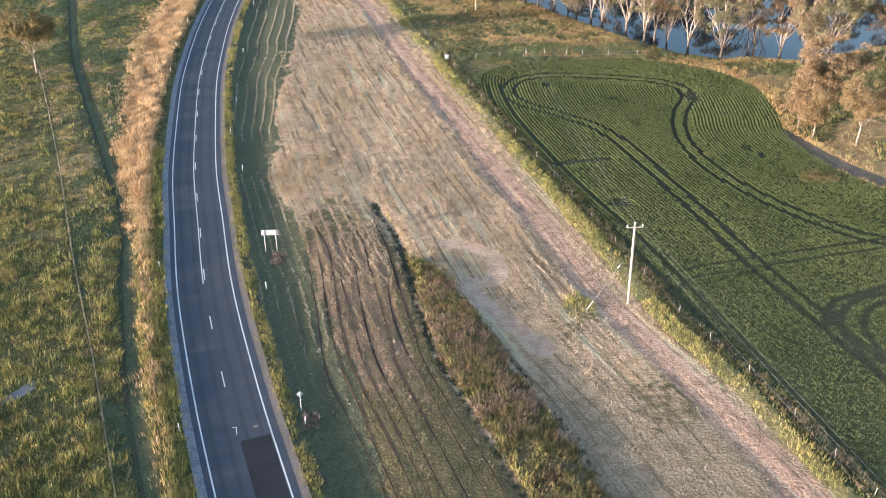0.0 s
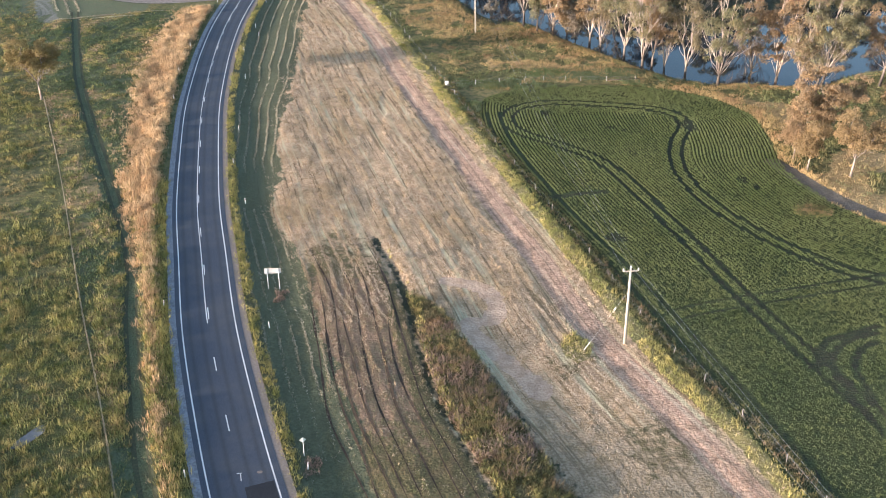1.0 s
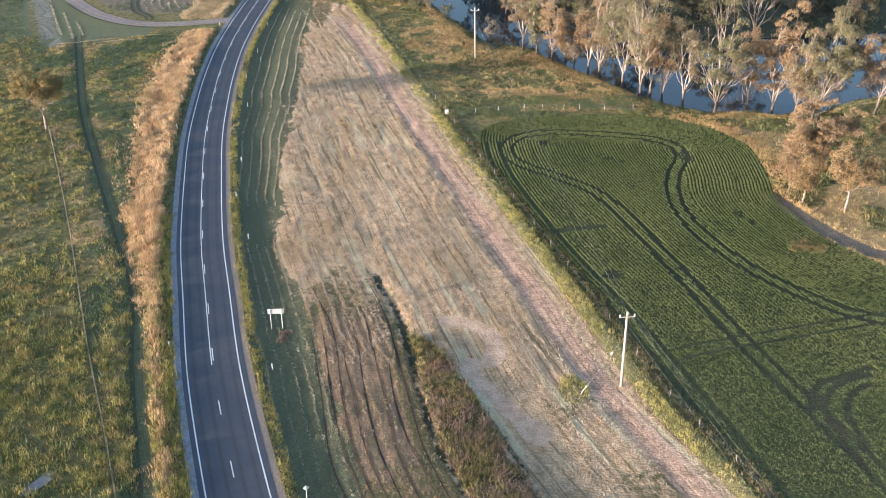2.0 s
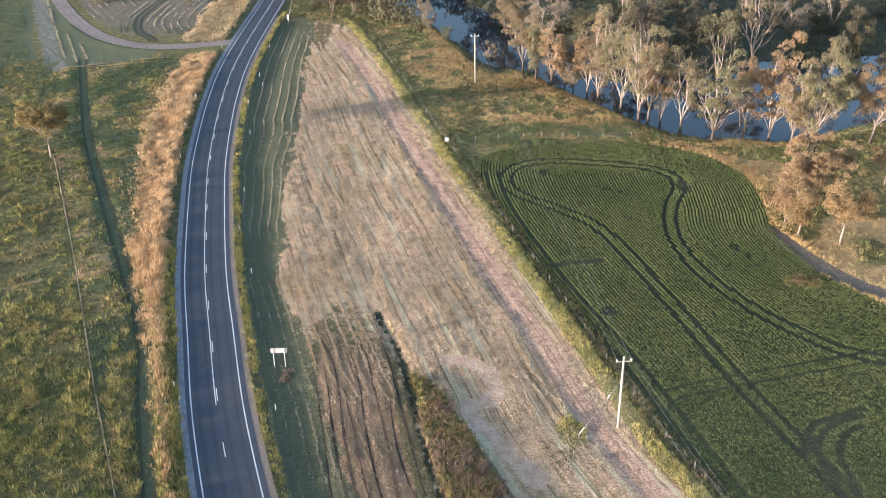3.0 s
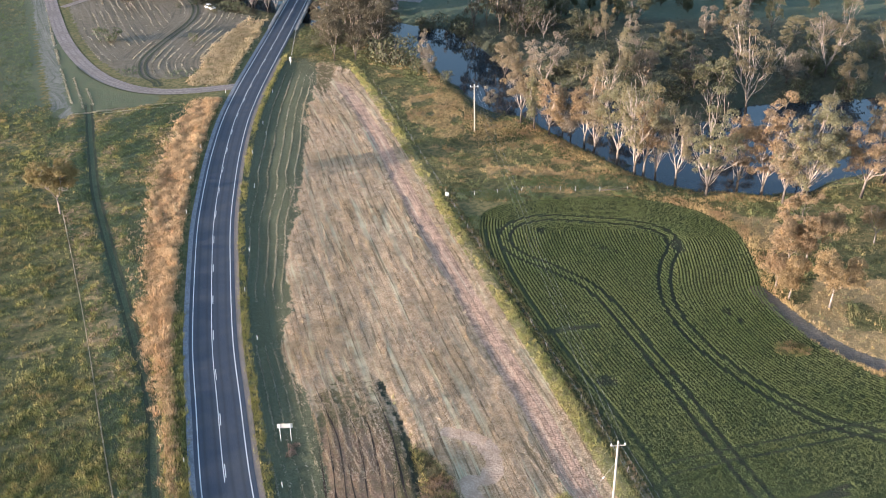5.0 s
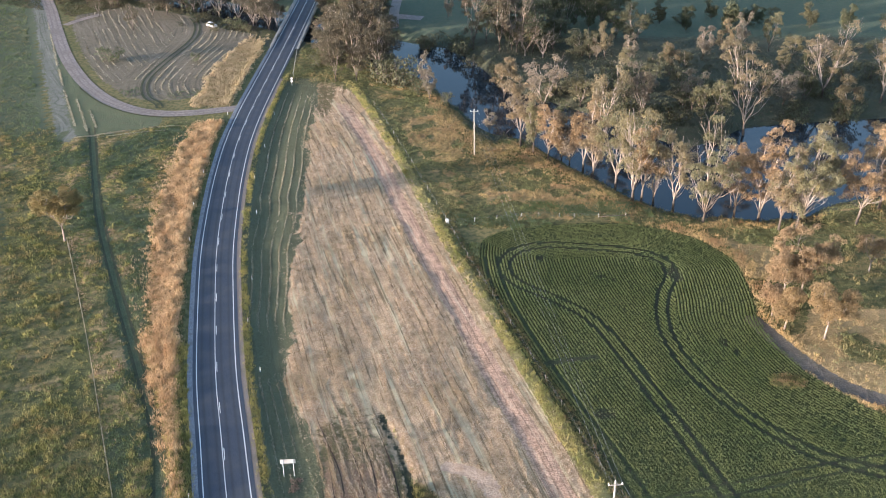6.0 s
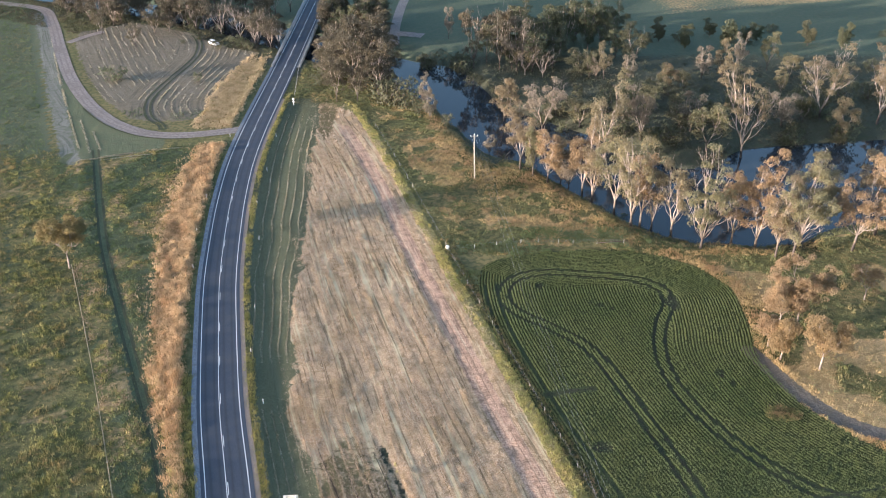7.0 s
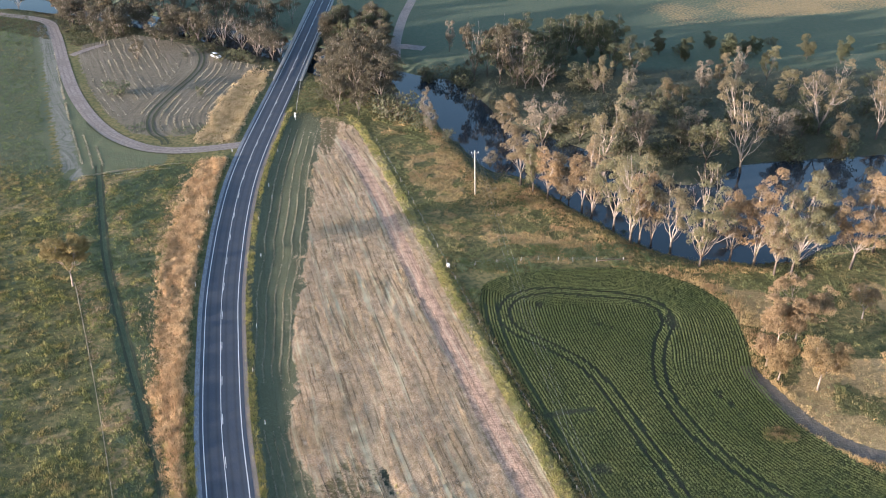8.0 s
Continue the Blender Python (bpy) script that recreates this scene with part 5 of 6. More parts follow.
stand([(-89.6, 377.4, 16.5, 6.5), (-80.6, 371, 15.5, 6.4), (-101, 383, 16, 6), (-74, 366, 14, 5), (29, 325, 14, 6), (35, 322, 11, 5)], BARE_TREES)


def copse(n, x0, x1, y0, y1, kinds, lo, hi, keep):
    """Scatters trees over a stretch of the plan."""
    for _ in range(n):
        x, y = tree_rnd.uniform(x0, x1), tree_rnd.uniform(y0, y1)
        d, side = river_off(np.array([x]), np.array([y]))[0], RIVER.off(np.array([x]), np.array([y]))[0]
        if abs(ROAD.off(np.array([x]), np.array([y]))[0]) > 8 and keep(x, y, d, side):
            plant(tree_rnd.choice(kinds), x, y, tree_rnd.uniform(0, 360), tree_rnd.uniform(lo, hi), tree_rnd.uniform(0.9, 1.25))


# undergrowth of the woodland and river edges
copse(34, 40, 165, 262, 312, DARK_GUMS + FAR_GUMS[3:], 0.3, 0.6, lambda x, y, d, side: side > 0 and d > 6)
copse(22, 12, 70, 300, 372, DARK_GUMS, 0.5, 0.95, lambda x, y, d, side: side > 0 and d > 12 and y > 330 - 0.2 * x)
copse(92, -175, -62, 378, 440, GREY_TREES, 0.6, 0.95, lambda x, y, d, side: d > 0.5 and d < 26 and not inside(MOWN_FAR, np.array([x]), np.array([y]))[0] and dist(DRIVE, np.array([x]), np.array([y]))[0] > 5)
copse(54, 24, 112, 195, 245, FAR_GUMS[:2] + FAR_GUMS[3:], 0.55, 0.95, lambda x, y, d, side: side < 0 and 0.5 < d < 4)
copse(26, 22, 62, 258, 294, [SHRUB], 0.9, 1.8, lambda x, y, d, side: side > 0 and 0.3 < d < 12)
copse(62, 40, 160, 236, 305, [SHRUB], 0.8, 1.9, lambda x, y, d, side: side > 0 and 0.5 < d < 30)
copse(30, -60, 190, 260, 380, [SHRUB], 0.6, 1.3, lambda x, y, d, side: side > 0 and d > 0.5)
copse(110, -24, 30, 286, 362, [SHRUB], 0.9, 1.9, lambda x, y, d, side: side > 0 and 0.3 < d < 6)
copse(50, -20, 120, 195, 300, [SHRUB], 0.35, 0.7, lambda x, y, d, side: side < 0 and 0.2 < d < 2.5)
copse(34, -50, -17, 306, 378, [SHRUB], 1.0, 1.8, lambda x, y, d, side: d > 0.5 and side < 0)
copse(50, -50, -24, 356, 394, DARK_GUMS + CLUMP_TREES, 0.55, 0.95, lambda x, y, d, side: d > 0.5 and side > 0)
copse(24, -50, -16, 318, 378, DARK_GUMS, 0.35, 0.6, lambda x, y, d, side: d > 0.5 and side < 0)
copse(40, -175, -62, 366, 400, [SHRUB], 1.2, 2.2, lambda x, y, d, side: 0.5 < d < 20 and dist(DRIVE, np.array([x]), np.array([y]))[0] > 5 and not inside(MOWN_FAR, np.array([x]), np.array([y]))[0])
# trees and bushes standing alone along the water's edge
for x, y, h, w in ((-5.6, 288.5, 13, 2.2), (-4.1, 281.5, 9.4, 2.4), (13.8, 261.8, 7.2, 2.2)):
    plant(FAR_GUMS[1], x, y, 40 * x, h / 18, w / 5 * 18 / h)
for x, y, k, wide in ((-18.5, 296, 2.3, 1.0), (-15, 294, 2.5, 1.0), (-11.5, 291, 2.0, 1.0), (-8, 287, 1.3, 1.0), (-20.5, 300, 1.9, 1.0), (0.8, 277, 1.3, 0.7), (-114.3, 319, 1.5, 1.25), (-85, 317, 1.05, 0.6), (-156, 396, 0.8, 1), (-86, 354.5, 0.95, 1), (-80, 357, 1.4, 1), (-74, 354, 0.8, 1), (-101, 361, 0.5, 1), (-96, 366, 0.8, 1), (-76.5, 356, 1.2, 0.8)):
    plant(SHRUB, x, y, 50 * k + x, k, wide)
for ob in FAR_GUMS + DARK_GUMS + GREY_TREES + CLUMP_TREES + BARE_TREES + PADDOCK_TREES + [SHRUB]:
    for o in (*ob.children_recursive, ob):
        bpy.data.objects.remove(o)


def build_snag(x, y, seed):
    """Dead limbs that stick out of the water."""
    rnd = random.Random(seed)
    bm = bmesh.new()
    for _ in range(4):
        a, out, up = rnd.uniform(0, 6.28), rnd.uniform(1, 3.2), rnd.uniform(0.8, 3.6)
        limb_tube(bm, [Vector((0, 0, -1)), Vector((math.cos(a) * out * 0.4, math.sin(a) * out * 0.4, up * 0.6)), Vector((math.cos(a) * out, math.sin(a) * out, up))], [0.2, 0.14, 0.05], 6)
    ob = part("dead_snag", from_bm("dead_snag", bm, True), DARK_BARK)
    ob.location = (x, y, WATER)
    return tagged(ob, "dead dark branches sticking out of the river", "branch", "river snags")


for i, (x, y) in enumerate(((4.0, 270.5), (33.5, 228.5), (17.5, 256.5), (72, 213))):
    build_snag(x, y, i)


# ---- grass and crop ----
gen = np.random.default_rng(3)


def scatter(n, x0, x1, y0, y1, keep):
    x, y = gen.uniform(x0, x1, n), gen.uniform(y0, y1, n)
    k = gen.random(n) < keep(x, y)
    return x[k], y[k]


def tufts(name, x, y, h, blades, wide, spread, material, label, category="grass", flop=0.5, parent=None):
    """Clumps of upright pointed blades on the ground, as one mesh."""
    n, m = len(x), blades
    hh = h * gen.uniform(0.55, 1.35, (n, 1)) * gen.uniform(0.7, 1.15, (n, m))
    a = gen.uniform(0, 6.283, (n, m))
    r = spread * np.sqrt(gen.random((n, m)))
    bx, by = x[:, None] + r * np.cos(a), y[:, None] + r * np.sin(a)
    bz = np.repeat(height(x, y)[:, None], m, 1) - 0.04
    q = gen.uniform(0, 6.283, (n, m))
    w = wide * gen.uniform(0.6, 1.4, (n, m))
    dx, dy = w * np.cos(q), w * np.sin(q)
    f = flop * hh * gen.uniform(0.2, 1.0, (n, m))
    b = a + gen.uniform(-0.8, 0.8, (n, m))
    v = np.empty((n, m, 3, 3))
    v[:, :, 0] = np.stack([bx - dx, by - dy, bz], -1)
    v[:, :, 1] = np.stack([bx + dx, by + dy, bz], -1)
    v[:, :, 2] = np.stack([bx + f * np.cos(b), by + f * np.sin(b), bz + hh], -1)
    return tagged(part(name, soup(name, v.reshape(-1, 3, 3), 3), material), label, category, kind="stuff")


x, y = scatter(60000, -80, -40, 270, 350, lambda x, y: z_gold(x, y) * (0.4 + 0.6 * fbm(x, y, 3, 49)))
tufts("dry_flat_grass", x, y, 0.6, 7, 0.05, 0.34, FLAT_DRY, "dry tan grass between road and mown flat", flop=0.45)
x, y = scatter(170000, -80, -20, 50, 270, lambda x, y: z_gold(x, y))
tufts("tall_golden_grass", x, y, (0.45 + 0.5 * ease(0.35, 0.65, fbm(x, y, 2.5, 114)))[:, None], 9, 0.034, 0.34, GOLD_GRASS, "tall dry golden grass along the road verge", flop=0.35)


x, y = scatter(60000, -85, -20, 60, 262, lambda x, y: 0.4 * ease(-6, 0, GOLD_W.off(x, y)) * (GOLD_W.off(x, y) < 2) * (np.abs(DRAIN.off(x, y)) > 1.5) * ease(0.42, 0.6, fbm(x, y, 2.5, 86)) * (ROAD.off(x, y) < -7))
tufts("verge_fringe_grass", x, y, 0.6, 7, 0.036, 0.34, GOLD_GRASS, "scattered golden grass at the edge of the verge", flop=0.4)
x, y = scatter(120000, -80, -8, 45, 262, lambda x, y: (GOLD_W.off(x, y) > 0.3) * (ROAD.off(x, y) < -6.0) * (1 - z_gold(x, y) * ease(90, 150, y)) * (0.2 + 0.8 * fbm(x, y, 2, 46)))
tufts("verge_mix_grass", x, y, 0.5, 7, 0.05, 0.3, BANK_GRASS, "mixed green and dry grass between road and golden verge", flop=0.5)
x, y = scatter(70000, -60, -8, 45, 150, lambda x, y: (GOLD_W.off(x, y) > 0.8) * (ROAD.off(x, y) < -5.0) * (1 - z_gold(x, y)) * (0.25 + 0.75 * ease(0.35, 0.6, fbm(x, y, 1.8, 92))))
tufts("verge_yellow_grass", x, y, 0.8, 8, 0.035, 0.32, YELLOW_GRASS, "tall yellow-green grass between gravel shoulder and golden verge", flop=0.5)
x, y = scatter(30000, -110, -8, 45, 258, lambda x, y: (np.abs(np.abs(DRAIN.off(x, y)) - 0.8) > 0.36) * (np.abs(DRAIN.off(x, y)) < 1.6) * 0.8)
tufts("drain_sedge", x, y, 0.24, 6, 0.05, 0.3, SEDGE, "dark green sedge along a shallow drain", flop=0.6)


def k_pasture(x, y):
    d = DRAIN.off(x, y)
    open_ = (GOLD_W.off(x, y) < 0.3) * (np.abs(d) > 1.15) * (np.abs(STOCK_PATH.off(x, y)) > 0.34) * (np.hypot(x + 47, y - 82.4) > 1.2)
    return open_ * (dist(DRIVE, x, y) > 3) * (1 - inside(PALE, x, y)) * (0.3 + 0.7 * ease(0.35, 0.62, 0.6 * fbm(x, y, 1.8, 17) + 0.4 * fbm(x, y, 7, 18))) * (x > -0.62 * y - 25) * ease(266, 244, y + 14 * (fbm(x, y, 6, 89) - 0.5)) * (1 - drill(x, y))


x, y = scatter(90000, -110, -15, 50, 262, lambda x, y: k_pasture(x, y) * patchy(x, y)[0])
tufts("lush_pasture_grass", x, y, 0.46, 7, 0.05, 0.36, LUSH, "lush dark green patches in the pasture", flop=0.6)
x, y = scatter(60000, -110, -15, 50, 262, lambda x, y: k_pasture(x, y) * patchy(x, y)[1] * ease(0.45, 0.62, fbm(x, y, 3, 82)))
tufts("tan_seeding_grass", x, y, 0.42, 7, 0.035, 0.36, TAN_GRASS, "pinkish tan seeding grass in pasture patches", flop=0.6)
p = along(STOCK_PATH, 50, 190)
p = p[gen.integers(0, len(p) - 1, 4200)] + gen.normal(0, 0.5, (4200, 1)) * np.array([[-0.4, 0.92]])
p = p[vn(p[:, 0], p[:, 1], 6, 115) > 0.3]
tufts("path_grass", p[:, 0] + gen.normal(0, 0.04, len(p)), p[:, 1], 0.3, 4, 0.025, 0.05, HAY, "thin line of dry tan grass along the stock path", flop=0.3)
x, y = scatter(30000, -90, -20, 55, 192, lambda x, y: ease(0.1, 0.5, STOCK_PATH.off(x, y)) * ease(3.2, 1.6, STOCK_PATH.off(x, y) + 1.5 * fbm(x, y, 3, 99)) * ease(0.5, 0.6, fbm(x, y, 6, 94)))
tufts("path_side_grass", x, y, 0.42, 7, 0.032, 0.36, TAN_GRASS, "pinkish tan seeding grass beside the stock path", flop=0.6)
x, y = scatter(190000, -190, -10, 50, 262, lambda x, y: k_pasture(x, y) * (1 - 0.9 * patchy(x, y)[0]) * (1 - 0.4 * patchy(x, y)[1]))
tufts("pasture_grass", x, y, (0.16 + 0.55 * ease(0.34, 0.64, fbm(x, y, 1.7, 111)))[:, None], 6, 0.052, 0.38, PASTURE, "rough green and straw pasture grass", flop=0.6)
x, y = scatter(92000, -85, -15, 52, 150, lambda x, y: ease(146, 88, y + 26 * (fbm(x, y, 8, 88) - 0.5)) * k_pasture(x, y) * (1 - 0.9 * patchy(x, y)[0]))
tufts("near_pasture_grass", x, y, (0.22 + 0.5 * ease(0.34, 0.64, fbm(x, y, 1.5, 111)))[:, None], 8, 0.038, 0.42, NEAR_PASTURE, "rough green and straw pasture grass", flop=0.6)
x, y = scatter(46000, -230, -110, 240, 420, lambda x, y: (x < -0.42 * (y - 247) - 112) * 0.55 * ease(240, 258, y + 14 * (fbm(x, y, 6, 89) - 0.5)))
tufts("far_pasture_grass", x, y, 0.45, 5, 0.08, 0.5, FAR_PASTURE, "green pasture grass beyond the driveway", flop=0.6)


def k_stubble(x, y):
    u = TRACK.off(x, y)
    rows = (0.18 + 0.82 * ease(0.36, 0.6, 0.6 * vn(u, y * 0.05, 1.5, 5) + 0.4 * vn(u, y * 0.08, 0.7, 6))) * (0.3 + 0.7 * ease(80, 125, y + 14 * (fbm(x, y, 8, 93) - 0.5)))
    return z_stubble(x, y) * (1 - z_pink(x, y)) * (1 - 0.9 * z_bare(x, y)) * (1 - z_weedy(x, y)) * rows * (0.5 + 0.5 * ease(70, 100, y)) * (0.4 + 0.6 * ease(0.3, 0.62, fbm(x, y, 2.2, 15))) * (np.abs(GULLY.off(x, y)) > 0.6) * (1 - 0.8 * np.clip(z_green_and_shaded(x, y), 0, 1))


x, y = scatter(640000, -50, 55, 56, 300, k_stubble)
tufts("straw_stubble", x, y, (0.11 + 0.2 * ease(0.3, 0.7, fbm(x, y, 1.5, 112)))[:, None], 5, 0.028, 0.26, STRAW, "cut straw stubble left in swaths on the paddock", "stubble", flop=0.9)
x, y = scatter(70000, -40, 20, 56, 145, lambda x, y: z_green_and_shaded(x, y) * (0.35 + 0.65 * ease(108, 80, y)) * (0.2 + 0.8 * fbm(x, y, 3, 25)) * (np.abs(GULLY.off(x, y)) > 0.6))
tufts("stubble_regrowth", x, y, 0.15, 6, 0.03, 0.28, BANK_GRASS, "short green and dry regrowth between furrows", flop=0.9)
CLOD = blades_mat("turned_clods", (0.28, 0.20, 0.125), (0.45, 0.345, 0.23), (0.30, 0.25, 0.125), 0.5)
xs, ys = [], []
for k in range(-7, 1):
    y = gen.uniform(60, 120 + 11 * math.sin(2.3 * k + 1), 1500)
    xs.append(furrow_line(k, y) + 0.52 + np.abs(gen.normal(0, 0.22, len(y))))
    ys.append(y)
x, y = np.concatenate(xs), np.concatenate(ys)
keep = gen.random(len(x)) < (0.2 + 0.8 * ease(0.38, 0.62, fbm(x, y, 2.0, 84))) * ease(76, 106, y) * 0.75
tufts("turned_clods", x[keep], y[keep], 0.10, 6, 0.04, 0.22, CLOD, "turned clods and straw along plough furrows", "soil clods", flop=0.9)
x, y = scatter(60000, -60, 0, 50, 305, lambda x, y: z_mown(x, y) * (0.3 + 0.7 * (np.sin(ROAD.off(x, y) * 2.4) > -0.2)))
x1, y1 = scatter(9000, -25, 0, 50, 90, lambda x, y: (ROAD.off(x, y) > 5.6) * ease(13, 10.5, ROAD.off(x, y) + 3 * (fbm(x, y, 4, 83) - 0.5)) * ease(88, 78, y))
x, y = np.concatenate([x, x1]), np.concatenate([y, y1])
tufts("mown_grass", x, y, 0.13, 4, 0.055, 0.28, MOWN_BLADES, "short mown green grass beside the road", flop=1.1)
x, y = scatter(150000, -60, 0, 50, 305, lambda x, y: (np.abs(ROAD.off(x, y) - 5.85) < 0.3 + 0.9 * fbm(x, y, 3, 2)) * (0.3 + 0.75 * ease(0.36, 0.5, fbm(x, y, 7, 12))))
tufts("verge_grass", x, y, 0.5, 8, 0.035, 0.32, YELLOW_GRASS, "yellow-green grass tufts along the road edge")
x, y = scatter(200000, -35, 60, 40, 300, lambda x, y: z_yellow(x, y) * (0.15 + 0.85 * ease(0.35, 0.6, fbm(x, y, 5, 27))))
tufts("fence_line_grass", x, y, 0.5, 9, 0.032, 0.32, YELLOW_GRASS, "tall yellow-green grass along the fence line", flop=0.5)
x, y = scatter(300000, -35, 60, 40, 300, lambda x, y: (FENCE.off(x, y) > 1.3) * (FENCE.off(x, y) < 3.6) * (y < 200) * (0.2 + 0.8 * fbm(x, y, 3, 14)))
tufts("fence_weeds", x, y, 0.42, 8, 0.05, 0.34, WEEDS, "grey-green weeds under the wire fence", flop=0.7)
x, y = scatter(16000, -4, 50, 183, 210, lambda x, y: (FENCE.off(x, y) > 1.0) * (1 - z_crop(x, y)) * (CROP_W.off(x, y) < 60) * ease(0.40, 0.58, fbm(x, y, 6, 37)))
tufts("headland_weeds", x, y, 0.5, 8, 0.06, 0.4, BLUE_WEEDS, "grey-green weeds on the field headland", "weeds", flop=0.7)
x, y = scatter(42000, -10, 25, 50, 115, lambda x, y: z_weedy(x, y) * (0.12 + 0.88 * ease(0.38, 0.6, fbm(x, y, 2.2, 16))))
tufts("gully_weeds", x, y, 0.5, 9, 0.05, 0.46, WEEDS, "rough green and brown weeds beside the gully", flop=1.1)
x, y = scatter(16000, -14, 25, 50, 133, lambda x, y: (np.abs(GULLY.off(x, y) - 1.1) < 0.45) * ((y < 112) + 0.1 * (y < 132)))
tufts("gully_edge_grass", x, y, 0.6, 6, 0.06, 0.25, YELLOW_GRASS, "yellow grass along the gully edge")


def k_bank(x, y):
    d = river_off(x, y)
    side = (RIVER.off(x, y) < 0) * ease(0.5, 3, d) * ((FENCE.off(x, y) > 1.2) | (y > 296))
    return side * (1 - z_crop(x, y)) * (dist(EAST_TRACK, x, y) > 1.7) * np.where(y > 196, 1, (x > 56) * (1 - 0.8 * ease(0.42, 0.6, fbm(x, y, 11, 6)))) * (ROAD.off(x, y) > 6.5) * (0.35 + 0.65 * fbm(x, y, 4, 18))


x, y = scatter(165000, -52, 135, 118, 345, k_bank)
tufts("bank_grass", x, y, (0.2 + 0.5 * ease(0.36, 0.62, fbm(x, y, 3.5, 113)))[:, None], 6, 0.045, 0.4, BANK_GRASS, "rough green and gold grass on the river bank", flop=0.6)
x, y = scatter(80000, -45, 80, 196, 320, lambda x, y: (RIVER.off(x, y) < 0) * (FENCE.off(x, y) > 1.5) * (1 - z_crop(x, y)) * (0.7 * ease(0.2, 0.8, z_dry(x, y)) + 0.9 * ease(5, 9, river_off(x, y)) * ease(21, 14, river_off(x, y)) * ease(0.36, 0.52, fbm(x, y, 11, 64))))
tufts("bank_dry_grass", x, y, 0.5, 7, 0.045, 0.35, BANK_GOLD, "dry golden grass along the top of the river bank", flop=0.5)
x, y = scatter(26000, 40, 85, 125, 206, lambda x, y: (1 - z_crop(x, y)) * ease(6.5, 1.0, dist(CROP_SOFT, x, y) + 4 * (fbm(x, y, 5, 87) - 0.5)) * ease(44, 56, x) * (dist(EAST_TRACK, x, y) > 1.8) * 0.8)
tufts("field_edge_grass", x, y, 0.55, 8, 0.04, 0.36, BANK_GOLD, "dry golden grass along the field edge under gums", flop=0.5)
x, y = scatter(9000, 54, 110, 120, 200, lambda x, y: (1 - z_crop(x, y)) * ease(0.42, 0.6, fbm(x, y, 11, 6)) * (0.2 + 0.8 * fbm(x, y, 2.5, 98)) * (river_off(x, y) > 3) * (dist(EAST_TRACK, x, y) > 1.8))
tufts("dry_bank_grass", x, y, 0.3, 8, 0.035, 0.4, BANK_GOLD, "dry golden grass under the bank trees")
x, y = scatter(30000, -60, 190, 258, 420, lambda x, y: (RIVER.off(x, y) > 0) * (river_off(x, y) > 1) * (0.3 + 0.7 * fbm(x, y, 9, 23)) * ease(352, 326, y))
tufts("north_bank_grass", x, y, 0.40, 5, 0.14, 0.6, NORTH_GRASS, "rough grass among the far bank trees, painted dark for their shade", flop=0.6)


# pale lines of cut grass left by the mower
def windrows(name, line, offs, y0, y1, gap, wobble, material, h, label, keep=None, wide=0.06, loose=0.15):
    xs, ys = [], []
    for i, o in enumerate(offs):
        y = np.arange(y0, y1, gap) + gen.uniform(-gap, gap, len(np.arange(y0, y1, gap)))
        g = np.interp(y, line.s, line.g)
        w = o + wobble * (vn(y, y * 0 + 31 * i, 9, 71) - 0.5) + 0.35 * wobble * (vn(y, y * 0 + 17 * i, 2.6, 74) - 0.5) + gen.normal(0, loose, len(y))
        x = np.interp(y, line.s, line.c) + w * np.sqrt(1 + g * g)
        k = vn(y, y * 0 + 7 * i, 16, 72) + 0.35 * vn(y, y * 0 + 7 * i, 2.5, 73) > 0.42
        if keep:
            k &= keep(x, y)
        xs.append(x[k])
        ys.append(y[k])
    return tufts(name, np.concatenate(xs), np.concatenate(ys), h, 5, wide, loose + 0.02, material, label, "cut grass", flop=1.0)


class Fan:
    """The mown verge's own lines: fractions of its width east of the road."""

    def __init__(self, f):
        self.s = ROAD.s
        self.c = ROAD.c + f * mown_edge(ROAD.s) * np.sqrt(1 + ROAD.g**2)
        self.g = np.gradient(self.c, self.s)


for f in (0.46, 0.58, 0.70, 0.81, 0.92):
    windrows("mown_windrow", Fan(f), (0.0,), 74, 292, 0.06, 0.6, HAY, 0.15, "thin pale line of cut grass on mown verge", lambda x, y: gen.random(len(y)) < 0.85 * ease(72, 86, y) * (0.25 + 0.75 * ease(0.3, 0.5, fbm(x, y, 14, 77))), wide=0.05, loose=0.09)
for f in (1.05, 1.18, 1.31, 1.44, 1.57, 1.70):
    windrows("curved_windrow", Fan(f), (0.0,), 106, 170, 0.05, 1.0, STRAW, 0.16, "pale straw line curving round the end of the stubble",
             lambda x, y: (GULLY.off(x, y) < -3) & (gen.random(len(y)) < ease(170, 150, y + 14 * vn(x, y, 4, 76))), wide=0.045, loose=0.1)
windrows("stubble_windrows", TRACK, tuple(-3.2 - 1.55 * k for k in range(21)), 90, 285, 0.08, 1.6, STRAW, 0.17, "pale straw lines left along the stubble paddock",
         lambda x, y: (z_stubble(x, y) > 0.6) & (z_weedy(x, y) < 0.2) & (z_bare(x, y) < 0.3) & (fbm(x, y, 7, 75) > 0.40) & (np.abs(GULLY.off(x, y)) > 1), wide=0.045)
windrows("far_windrows", DRIVE_LINE, tuple(5.5 + 2.6 * k for k in range(14)), 276, 392, 0.1, 0.8, HAY, 0.2, "pale lines of cut grass on the far mown flat",
         lambda x, y: inside(MOWN_FAR, x, y) & (gen.random(len(y)) < 0.15 + 0.8 * ease(0.4, 0.62, fbm(x, y, 9, 78))) & (RUT_LINE.off(x, y) < -7 - 6 * (fbm(x, y, 9, 66) - 0.5)))
